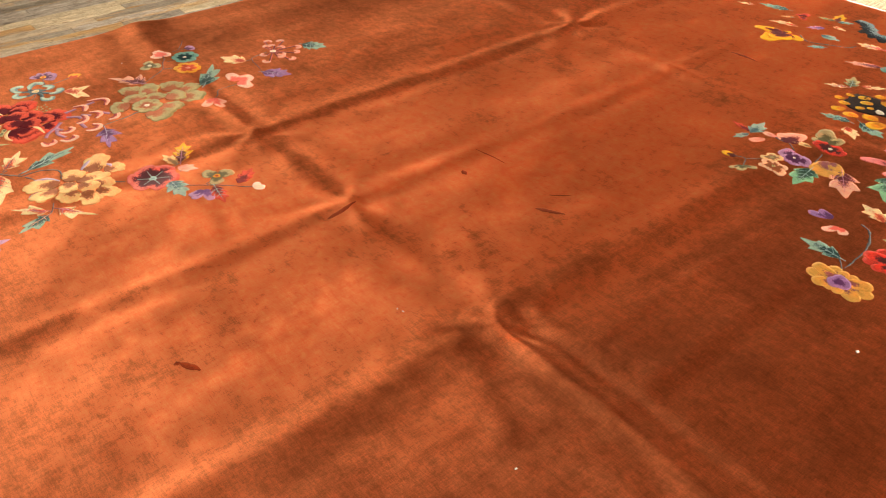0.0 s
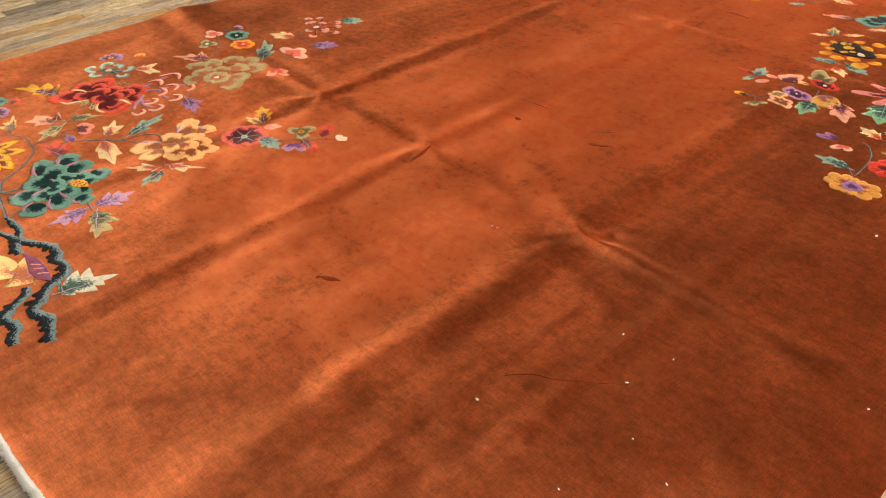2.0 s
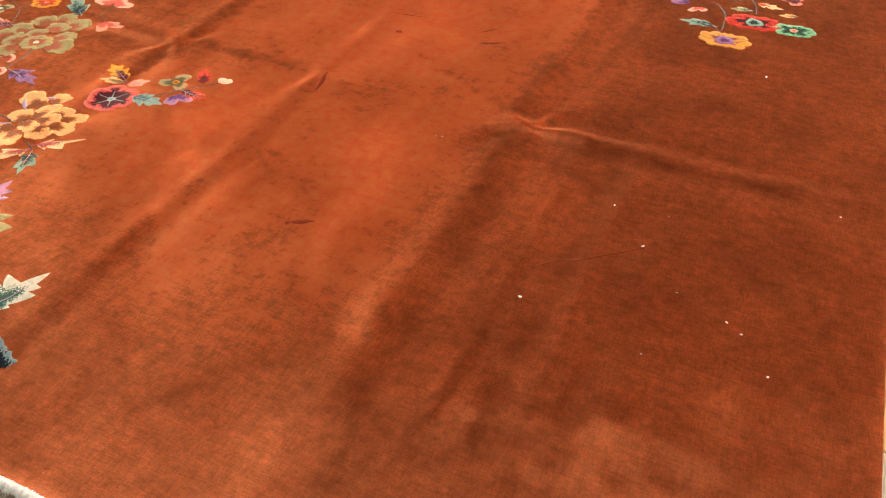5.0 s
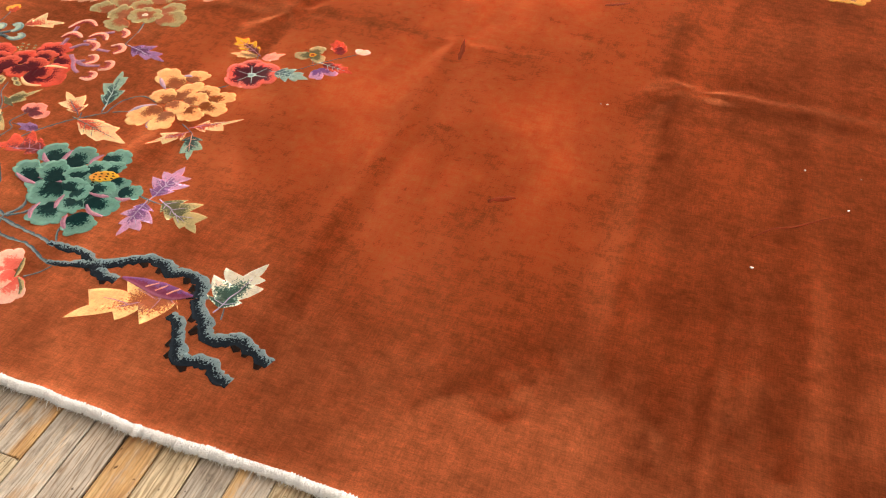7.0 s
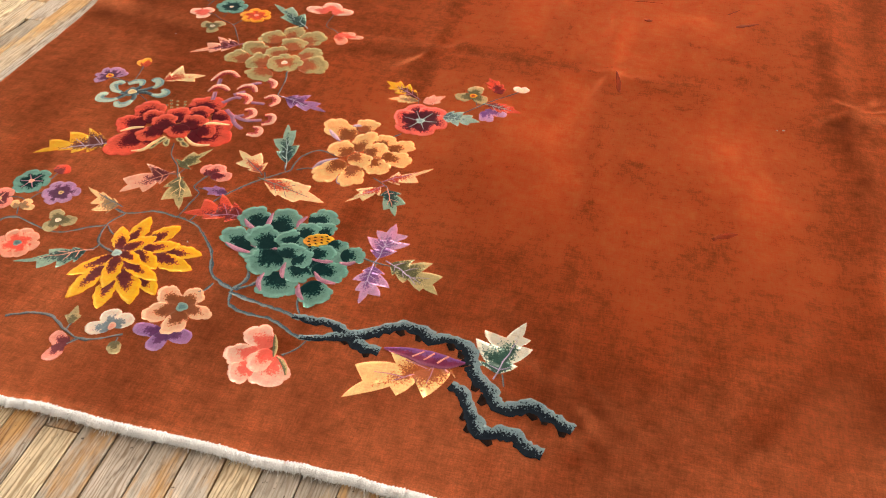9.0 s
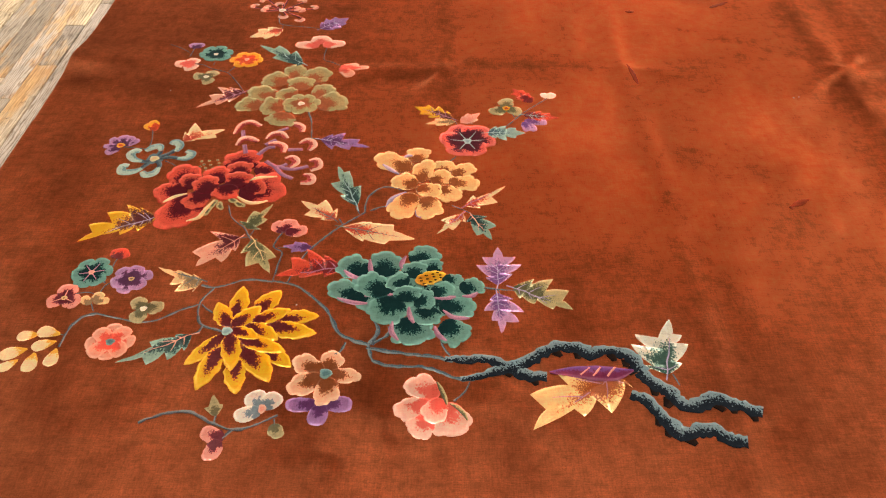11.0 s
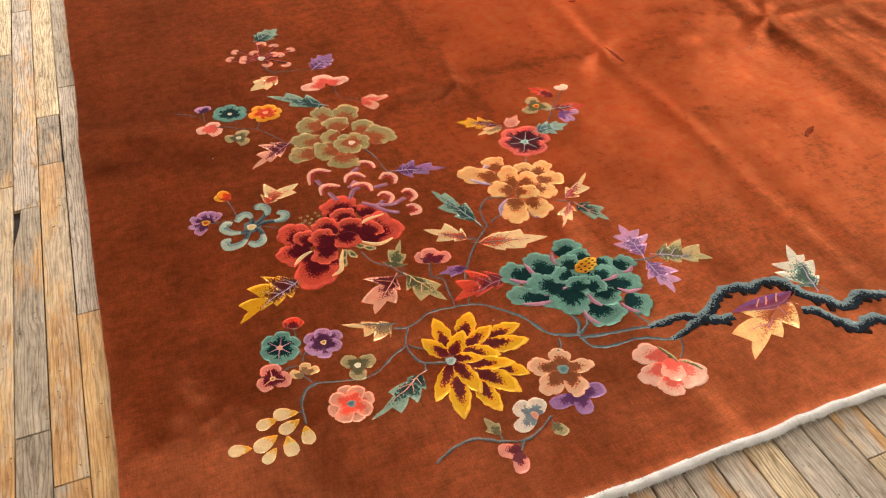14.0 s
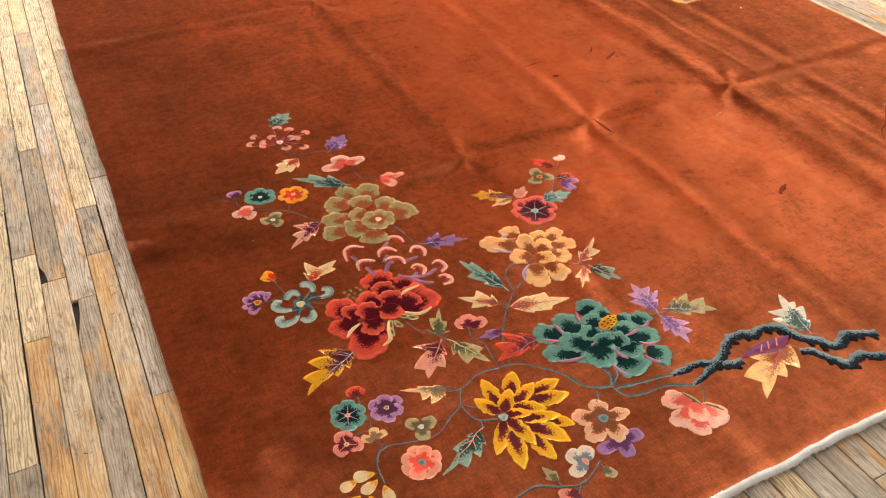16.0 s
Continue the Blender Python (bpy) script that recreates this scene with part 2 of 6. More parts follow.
def old_wood(name, low, high, varnish_bias, ringed):
    """Reclaimed strip flooring: pale worn wood, grey wear and remains of amber varnish."""
    mat, nodes, links, bsdf = material(name)
    pos = nodes.new("ShaderNodeNewGeometry").outputs["Position"]
    rnd = nodes.new("ShaderNodeObjectInfo").outputs["Random"]
    island = nodes.new("ShaderNodeNewGeometry").outputs["Random Per Island"]
    seed = maths(nodes, links, "ADD", maths(nodes, links, "MULTIPLY", rnd, 37.0), maths(nodes, links, "MULTIPLY", island, 23.0))
    off = nodes.new("ShaderNodeCombineXYZ")
    links.new(seed, off.inputs[0]), links.new(maths(nodes, links, "MULTIPLY", seed, 1.7), off.inputs[1])
    add = nodes.new("ShaderNodeVectorMath")
    links.new(pos, add.inputs[0]), links.new(off.outputs[0], add.inputs[1])
    vec = add.outputs[0]
    grain = noise_node(nodes, links, stretched(nodes, links, vec, (1.0, 0.035, 1.0)), 300, 6, 0.7)
    wave = nodes.new("ShaderNodeTexWave")
    wave.wave_type, wave.bands_direction = "BANDS", "X"
    wave.inputs["Scale"].default_value, wave.inputs["Distortion"].default_value = 46, 16.0
    wave.inputs["Detail"].default_value, wave.inputs["Detail Scale"].default_value = 3, 1.1
    links.new(stretched(nodes, links, vec, (1.0, 0.13, 1.0)), wave.inputs["Vector"])
    varnish = noise_node(nodes, links, stretched(nodes, links, vec, (1.0, 0.20, 1.0)), 10, 8, 0.72)
    scuff = noise_node(nodes, links, stretched(nodes, links, vec, (1.0, 0.35, 1.0)), 38, 8, 0.76)
    stain = noise_node(nodes, links, stretched(nodes, links, vec, (1.0, 0.5, 1.0)), 12, 6, 0.7)
    speck = noise_node(nodes, links, vec, 130, 2, 0.5)
    tone = nodes.new("ShaderNodeMath")
    tone.operation = "FRACT"
    links.new(seed, tone.inputs[0])
    kind = nodes.new("ShaderNodeMath")
    kind.operation = "FRACT"
    links.new(maths(nodes, links, "MULTIPLY", seed, 7.31), kind.inputs[0])
    bare = ramp_node(nodes, links, tone.outputs[0], [(0.0, low), (1.0, high)])
    worn = ramp_node(nodes, links, scuff.outputs["Fac"], [(0.32, (0.36, 0.34, 0.32)), (0.44, (0.84, 0.83, 0.82)), (0.55, (1.0, 1.0, 1.0)), (0.70, (1.36, 1.34, 1.30))])
    wood = mix_colour(nodes, links, 0.9, bare.outputs["Color"], worn.outputs["Color"], "MULTIPLY")
    amount = maths(nodes, links, "ADD", varnish.outputs["Fac"], maths(nodes, links, "MULTIPLY", maths(nodes, links, "SUBTRACT", kind.outputs[0], 0.5), 0.16))
    amount = maths(nodes, links, "ADD", amount, varnish_bias)
    mask = ramp_node(nodes, links, amount, [(0.53, (0, 0, 0)), (0.63, (1, 1, 1))])
    amber = ramp_node(nodes, links, stain.outputs["Fac"], [(0.3, (0.36, 0.17, 0.055)), (0.5, (0.58, 0.33, 0.12)), (0.72, (0.74, 0.52, 0.25))])
    wood = mix_colour(nodes, links, maths(nodes, links, "MULTIPLY", mask.outputs["Color"], 0.88), wood, amber.outputs["Color"])
    lines = ramp_node(nodes, links, grain.outputs["Fac"], [(0.34, (0.30, 0.26, 0.23)), (0.47, (0.95, 0.95, 0.95)), (0.66, (1.28, 1.27, 1.24))])
    wood = mix_colour(nodes, links, 0.62, wood, lines.outputs["Color"], "MULTIPLY")
    rings = ramp_node(nodes, links, wave.outputs["Fac"], [(0.0, (0.55, 0.46, 0.38)), (0.22, (0.86, 0.83, 0.80)), (0.55, (1.10, 1.10, 1.10))])
    wood = mix_colour(nodes, links, ringed, wood, rings.outputs["Color"], "MULTIPLY")
    holes = ramp_node(nodes, links, speck.outputs["Fac"], [(0.25, (0.12, 0.10, 0.09)), (0.29, (1, 1, 1))])
    wood = mix_colour(nodes, links, 0.85, wood, holes.outputs["Color"], "MULTIPLY")
    links.new(wood, bsdf.inputs["Base Color"])
    rough = ramp_node(nodes, links, mask.outputs["Color"], [(0.0, (0.82,) * 3), (1.0, (0.58,) * 3)])
    links.new(rough.outputs["Color"], bsdf.inputs["Roughness"])
    bsdf.inputs["Specular IOR Level"].default_value = 0.10
    n1 = bump_node(nodes, links, grain.outputs["Fac"], 0.6, 0.0012)
    links.new(bump_node(nodes, links, scuff.outputs["Fac"], 0.3, 0.002, n1), bsdf.inputs["Normal"])
    return mat


def plain(name, colour, rough=0.85, bumpiness=0.2, scale=40.0, vary=0.12):
    mat, nodes, links, bsdf = material(name)
    pos = nodes.new("ShaderNodeNewGeometry").outputs["Position"]
    n = noise_node(nodes, links, pos, scale, 5)
    lo, hi = tuple(c * (1 - vary) for c in colour), tuple(min(1, c * (1 + vary)) for c in colour)
    links.new(ramp_node(nodes, links, n.outputs["Fac"], [(0.3, lo), (0.7, hi)]).outputs["Color"], bsdf.inputs["Base Color"])
    bsdf.inputs["Roughness"].default_value = rough
    links.new(bump_node(nodes, links, n.outputs["Fac"], bumpiness, 0.003), bsdf.inputs["Normal"])
    return mat


WOOL = ground_wool()
WOODS = {"pale": old_wood("pale_oak_strip", (0.56, 0.455, 0.30), (0.68, 0.555, 0.37), -0.08, 0.85),
         "amber": old_wood("amber_varnished_strip", (0.55, 0.44, 0.31), (0.66, 0.53, 0.37), 0.09, 0.5),
         "grey": old_wood("grey_worn_strip", (0.38, 0.325, 0.26), (0.56, 0.485, 0.40), -0.02, 0.85),
         "silver": old_wood("silver_grey_strip", (0.45, 0.395, 0.325), (0.58, 0.515, 0.43), 0.035, 0.45),
         "mixed": old_wood("patched_strip", (0.27, 0.225, 0.17), (0.47, 0.40, 0.31), 0.03, 0.6)}
PLASTER = plain("painted_plaster", (0.42, 0.40, 0.37), 0.8, 0.1, 8)
BOUNCE_STOP = plain("dark_bounce_stop", (0.055, 0.05, 0.045), 0.95, 0.2, 200)
GAP = plain("dark_floor_gap", (0.03, 0.022, 0.016), 0.95, 0.1, 60)
CORD = plain("undyed_cotton", (0.93, 0.91, 0.87), 0.95, 0.9, 520, 0.10)


# ---- helpers for meshes ----
def ease(a, b, v):
    t = min(1.0, max(0.0, (v - a) / (b - a)))
    return t * t * (3 - 2 * t)


def mesh_object(name, verts, faces, mat, parent=None, label="", tones=None, smooth=True, walls=()):
    me = bpy.data.meshes.new(name)
    me.from_pydata(verts, [], faces)
    me.materials.append(mat)
    if tones is not None:
        at = me.attributes.new("tone", "FLOAT", "POINT")
        at.data.foreach_set("value", np.asarray(tones, dtype=np.float32))
    if smooth:
        steep = set(walls)
        me.polygons.foreach_set("use_smooth", [k not in steep for k in range(len(me.polygons))])
    me.update()
    ob = new(name, me)
    if parent is not None:
        ob.parent = parent
    if label:
        ob["label"] = label
    return ob


def part(name, bm, mat, parent, label=""):
    me = bpy.data.meshes.new(name)
    bm.to_mesh(me)
    bm.free()
    me.materials.append(mat)
    ob = new(name, me)
    if parent is not None:
        ob.parent = parent
    if label:
        ob["label"] = label
    return ob


def add_box(bm, lo, hi):
    m = Matrix.LocRotScale([(a + b) / 2 for a, b in zip(lo, hi)], None, [b - a for a, b in zip(lo, hi)])
    return bmesh.ops.create_cube(bm, size=1.0, matrix=m)["verts"]


# ---- room ----
def wall_with_openings(name, along, lo, hi, at, thick, openings, sill, head):
    """A wall along x or y from lo to hi, with window openings (centre, width)."""
    bm = bmesh.new()

    def block(a, b, z0, z1):
        if along == "x":
            add_box(bm, (a, min(at, at + thick), z0), (b, max(at, at + thick), z1))
        else:
            add_box(bm, (min(at, at + thick), a, z0), (max(at, at + thick), b, z1))
    edge = lo
    for c, w in openings:
        block(edge, c - w / 2, FLOOR_Z - 0.05, ROOM["h"])
        block(c - w / 2, c + w / 2, FLOOR_Z - 0.05, sill)
        block(c - w / 2, c + w / 2, head, ROOM["h"])
        edge = c + w / 2
    block(edge, hi, FLOOR_Z - 0.05, ROOM["h"])
    return tagged(part(name, bm, PLASTER, None), "plain grey-beige plaster wall", "wall", kind="structure")


def build_room():
    r = ROOM
    wall_with_openings("wall_north", "x", r["x0"] - 0.25, r["x1"] + 0.25, r["y1"], 0.25, NORTH_WINDOWS, 0.8, 2.7)
    wall_with_openings("wall_south", "x", r["x0"] - 0.25, r["x1"] + 0.25, r["y0"], -0.25, SOUTH_FILL, 0.8, 2.7)
    wall_with_openings("wall_east", "y", r["y0"], r["y1"], r["x1"], 0.25, EAST_WINDOWS, 0.8, 2.7)
    wall_with_openings("wall_west", "y", r["y0"], r["y1"], r["x0"], -0.25, [], 0.8, 2.7)
    bm = bmesh.new()
    add_box(bm, (r["x0"] - 0.25, r["y0"] - 0.25, r["h"]), (r["x1"] + 0.25, r["y1"] + 0.25, r["h"] + 0.2))
    tagged(part("ceiling", bm, PLASTER, None), "plain grey-beige ceiling", "ceiling", kind="structure")


build_room()


# ---- floor ----
def build_floor():
    r = ROOM
    bm = bmesh.new()
    add_box(bm, (r["x0"], r["y0"], FLOOR_Z - 0.12), (r["x1"], r["y1"], FLOOR_Z - 0.008))
    floor = tagged(part("floor", bm, GAP, None), "worn reclaimed strip wood floor with amber varnish remains", "floor", kind="structure")
    rng = random.Random(11)

    def board_verts(x0, x1, y0, y1, dz, chip=None):
        """One strip with eased edges; chip: the end (0 or 1) where its side has split away, depth, length."""
        b, g = 0.0014, rng.uniform(0.0004, 0.0015)
        x0, x1, y0, y1 = x0 + g, x1 - (rng.uniform(0.0004, 0.0022) if rng.random() < 0.88 else rng.uniform(0.002, 0.0035)), y0 + 0.0006, y1 - 0.0006
        z0, z1 = FLOOR_Z - 0.0085, FLOOR_Z + dz
        plan = [(x0, y0), (x1, y0), (x1, y1), (x0, y1)]
        if chip:
            end, deep, run = chip
            if end:
                plan = plan[:3] + [(x0 + deep, y1), (x0 + 0.8 * deep, y1 - 0.4 * run), (x0, y1 - run)]
            else:
                plan = [(x0 + deep, y0)] + plan[1:] + [(x0, y0 + run), (x0 + 0.7 * deep, y0 + 0.55 * run)]
        n, mx, my = len(plan), 0.5 * (x0 + x1), 0.5 * (y0 + y1)
        verts = [(x, y, z0) for x, y in plan] + [(x, y, z1 - b) for x, y in plan] + [(x + math.copysign(b, mx - x), y + math.copysign(b, my - y), z1) for x, y in plan]
        faces = [tuple(range(2 * n, 3 * n))]
        for r in (0, n):
            faces += [(r + a, r + (a + 1) % n, r + (a + 1) % n + n, r + a + n) for a in range(n)]
        return verts, faces

    wood_of = {(0, 0.3): "amber", (0, 1.1): "grey", (1, 0.7): "amber", (1, 1.3): "grey", (2, 0.7): "mixed", (2, 1.5): "grey", (3, 0.7): "amber", (4, 0.6): "mixed", (4, 1.1): "pale", (5, 1.0): "pale", (5, 0.3): "mixed"}
    splinter = {(2, 0.7): (1, 0.015, 0.13), (3, 1.3): (0, 0.014, 0.07)}
    known = {0: (0.688, 1.548, 2.425), 1: (0.323, 1.208, 1.418, 2.3), 2: (0.438, 1.055, 2.05), 3: (0.25, 1.15, 1.782), 4: (0.2, 0.96, 1.273, 1.95), 5: (0.618, 1.496, 2.2)}
    edges = [-0.043 + 0.0567 * k for k in range(1, 90) if -0.043 + 0.0567 * k < r["x1"] - 0.02]
    left = [-0.043 - 0.0545 * k for k in range(0, 60) if -0.043 - 0.0545 * k > r["x0"] + 0.02]
    columns = [(x1 - (0.0545 if x1 < 0.01 else 0.0567), x1, k + 1) for k, x1 in enumerate(left)] + [(-0.043, edges[0], 0)]
    columns += [(a, b, 100 + k) for k, (a, b) in enumerate(zip(edges, edges[1:]))]
    far_v, far_f = [], []
    for x0, x1, k in columns:
        cuts = [r["y0"]]
        if k in known:
            while cuts[-1] < known[k][0] - 1.0:
                cuts.append(cuts[-1] + rng.uniform(0.5, 0.9))
            cuts += [c for c in known[k]]
        while cuts[-1] < r["y1"] - 1.2:
            cuts.append(cuts[-1] + rng.uniform(0.45, 1.15))
        cuts.append(r["y1"])
        for a, b in zip(cuts, cuts[1:]):
            here = [key for key in wood_of if key[0] == k and a <= key[1] < b]
            chips = [splinter[key] for key in splinter if key[0] == k and a <= key[1] < b]
            v, f = board_verts(x0, x1, a, b, rng.uniform(-0.0006, 0.0006), chips[0] if chips else None)
            wood = WOODS[wood_of[here[0]] if here else rng.choice(("silver", "silver", "pale", "grey") if a < 0.0 and x0 > -0.1 else ("pale", "amber", "grey", "grey", "mixed", "mixed"))]
            hidden = x0 > 0.05 and x1 < 2.5 and a > 0.05 and b < 3.25
            near = (x1 > -0.75 and x0 < 0.05 and b > -0.9 and a < 3.4) or (x0 > -0.1 and x1 < 2.6 and a < 0.0 and b > -0.7) or (x0 > 0.3 and x1 < 3.1 and b > 3.3 and a < 3.9) or (x0 > 2.5 and x1 < 3.1 and b > 0.6 and a < 3.5)
            if near and not hidden:
                mesh_object("board", v, f, wood, floor, smooth=False)
            else:
                n = len(far_v)
                far_v += v
                far_f += [tuple(i + n for i in q) for q in f]
    tagged(mesh_object("far_boards", far_v, far_f, WOODS["mixed"], floor, smooth=False), kind="stuff")


build_floor()

# ---- rug ----
RUG_W, RUG_L, THICK = 2.63, 3.37, 0.012


def line_fold(d, s, amp, width, seed):
    """A worn fold: d across, s along it."""
    wob = 0.016 * noise.noise((s * 2.3, seed, 0.3)) + 0.006 * noise.noise((s * 11.0, seed, 1.3))
    a = amp * (0.75 + 0.5 * noise.noise((s * 2.6, seed, 7.1)) + 0.25 * noise.noise((s * 9.0, seed, 2.1)))
    u = (d - wob) / width
    return a * (math.exp(-u * u) - 0.75 * math.exp(-((u - 1.6) / 1.1) ** 2) - 0.35 * math.exp(-((u + 2.0) / 1.3) ** 2))


PUCKERS = [(1.88, 1.145, 0.010, 0.085, 0.4), (0.915, 1.165, 0.008, 0.085, 1.9), (0.90, 2.39, 0.015, 0.09, 2.6), (1.86, 2.35, 0.006, 0.09, 1.1), (1.35, 1.17, 0.005, 0.07, 0.9)]
# flattened, soiled pile plus fold shade put into colour: from, to, half width, strength
FOLD_BANDS = [((1.96, -0.1), (1.885, 0.78), 0.055, 0.45), ((1.885, 0.78), (1.84, 1.10), 0.050, 0.85), ((1.84, 1.15), (1.85, 1.50), 0.040, 0.85), ((1.85, 1.5), (1.90, 2.25), 0.042, 0.55),
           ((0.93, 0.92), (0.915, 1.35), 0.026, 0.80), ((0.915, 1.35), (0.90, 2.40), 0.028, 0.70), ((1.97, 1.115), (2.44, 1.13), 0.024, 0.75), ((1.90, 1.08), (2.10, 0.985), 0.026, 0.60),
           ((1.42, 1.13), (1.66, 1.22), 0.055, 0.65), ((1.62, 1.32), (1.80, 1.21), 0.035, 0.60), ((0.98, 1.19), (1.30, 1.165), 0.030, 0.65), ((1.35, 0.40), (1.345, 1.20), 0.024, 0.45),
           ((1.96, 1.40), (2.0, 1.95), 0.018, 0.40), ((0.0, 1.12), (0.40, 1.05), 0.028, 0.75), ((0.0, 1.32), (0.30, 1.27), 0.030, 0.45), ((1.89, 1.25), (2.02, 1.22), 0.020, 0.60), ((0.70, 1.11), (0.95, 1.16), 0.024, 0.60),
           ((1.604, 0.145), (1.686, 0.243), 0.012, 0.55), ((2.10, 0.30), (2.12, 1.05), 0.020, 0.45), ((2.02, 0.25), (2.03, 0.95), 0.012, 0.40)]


def fold_crush_shade(x, y):
    """Share of flattened, soiled pile and painted fold shade at a place."""
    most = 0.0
    for (ax, ay), (bx, by), wide, power in FOLD_BANDS:
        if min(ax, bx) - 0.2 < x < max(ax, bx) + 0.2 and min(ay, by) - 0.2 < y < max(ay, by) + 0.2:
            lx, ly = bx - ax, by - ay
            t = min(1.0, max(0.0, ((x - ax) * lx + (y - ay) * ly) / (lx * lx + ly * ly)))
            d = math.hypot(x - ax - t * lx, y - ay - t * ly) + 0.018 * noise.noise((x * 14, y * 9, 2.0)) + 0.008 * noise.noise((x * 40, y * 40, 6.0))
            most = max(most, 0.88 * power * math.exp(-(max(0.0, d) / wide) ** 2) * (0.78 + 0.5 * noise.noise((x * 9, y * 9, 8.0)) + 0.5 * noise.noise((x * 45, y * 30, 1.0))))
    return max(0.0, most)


def panel_and_nap(x, y):
    """Stops added to the wool's colour: a paler middle panel, and the nap's broad shade at sides and front."""
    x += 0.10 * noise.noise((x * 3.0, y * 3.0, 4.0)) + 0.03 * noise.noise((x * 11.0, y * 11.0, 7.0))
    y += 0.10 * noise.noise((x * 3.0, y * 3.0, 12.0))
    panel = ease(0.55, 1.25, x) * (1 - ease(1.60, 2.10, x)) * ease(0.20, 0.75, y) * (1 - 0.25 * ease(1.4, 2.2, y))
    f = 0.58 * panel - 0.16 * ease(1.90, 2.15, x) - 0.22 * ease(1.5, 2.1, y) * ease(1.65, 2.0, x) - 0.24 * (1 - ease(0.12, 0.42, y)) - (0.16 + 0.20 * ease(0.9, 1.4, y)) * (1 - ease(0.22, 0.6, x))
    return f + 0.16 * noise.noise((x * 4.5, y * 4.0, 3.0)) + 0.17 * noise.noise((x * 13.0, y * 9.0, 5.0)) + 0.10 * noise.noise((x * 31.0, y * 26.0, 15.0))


def rise(x, y):
    """Height of the rug's face: folds, puckers where folds cross, slow waves."""
    h = 0.0030 * noise.noise((x * 2.1, y * 1.7, 3.0)) + 0.0018 * noise.noise((x * 6.0, y * 4.5, 9.0)) + 0.0010 * noise.noise((x * 15.0, y * 12.0, 5.0)) + 0.0004 * noise.noise((x * 38.0, y * 30.0, 5.0))
    h += line_fold(x - 1.86, y, 0.0048, 0.040, 1.0) + line_fold(x - 0.905, y, 0.0030, 0.030, 2.0)
    h += line_fold(y - 1.15 - 0.05 * max(0.0, 1.0 - x), x, 0.0048 if x > 1.8 else 0.0014 + 0.0026 * math.exp(-((x - 0.80) / 0.17) ** 2), 0.026, 3.0) + line_fold(y - 2.37, x, 0.0045, 0.032, 4.0)
    h += line_fold(x - 1.345, y, 0.0024, 0.026, 5.0) + line_fold(x - 2.15, y, 0.0024, 0.026, 6.0) + line_fold(x - 2.02, y, 0.0012, 0.012, 8.0)
    for px, py, amp, rad, ph in PUCKERS:
        dx, dy = x - px, y - py
        d = math.hypot(dx, dy)
        if d < 5 * rad:
            a = math.atan2(dy, dx) + 0.25 * noise.noise((x * 9, y * 9, ph))
            star = 0.7 * math.cos(2 * a + ph) + 0.6 * math.cos(5 * a + 2.1 * ph) + 0.5 * math.cos(7 * a + ph) + 0.3 * noise.noise((a * 2, px, 4))
            h += amp * star * (d / rad) * math.exp(-1.3 * d / rad) + 0.45 * amp * math.exp(-(d / (0.28 * rad)) ** 2)
    rim = min(x, y, RUG_W - x, RUG_L - y)
    h *= min(1.0, 0.45 + max(0.0, rim) / 0.25)
    if x < 0.6:
        e = math.exp(-x / 0.26)
        h += 0.013 * e * math.exp(-((y - 1.225 + 0.22 * x) / 0.066) ** 2) + 0.005 * e * math.exp(-((y - 2.40 + 0.3 * x) / 0.055) ** 2)
    return h


def front_edge(x):
    return 0.006 * noise.noise((x * 5.0, 0.0, 1.0)) + 0.003 * noise.noise((x * 17.0, 4.0, 1.0))


def left_edge(y):
    return 0.006 * noise.noise((y * 3.0, 5.0, 2.0)) + 0.002 * noise.noise((y * 13.0, 1.0, 2.0))


GRID_X, GRID_Y = 300, 384
FACE = []


def lie(x, y):
    """Height of the finished rug face under a point."""
    u, v = min(max(x / RUG_W, 0.0), 0.9999) * GRID_X, min(max(y / RUG_L, 0.0), 0.9999) * GRID_Y
    i, j = int(u), int(v)
    u, v, w = u - i, v - j, GRID_X + 1
    k = j * w + i
    return (FACE[k] * (1 - u) + FACE[k + 1] * u) * (1 - v) + (FACE[k + w] * (1 - u) + FACE[k + w + 1] * u) * v


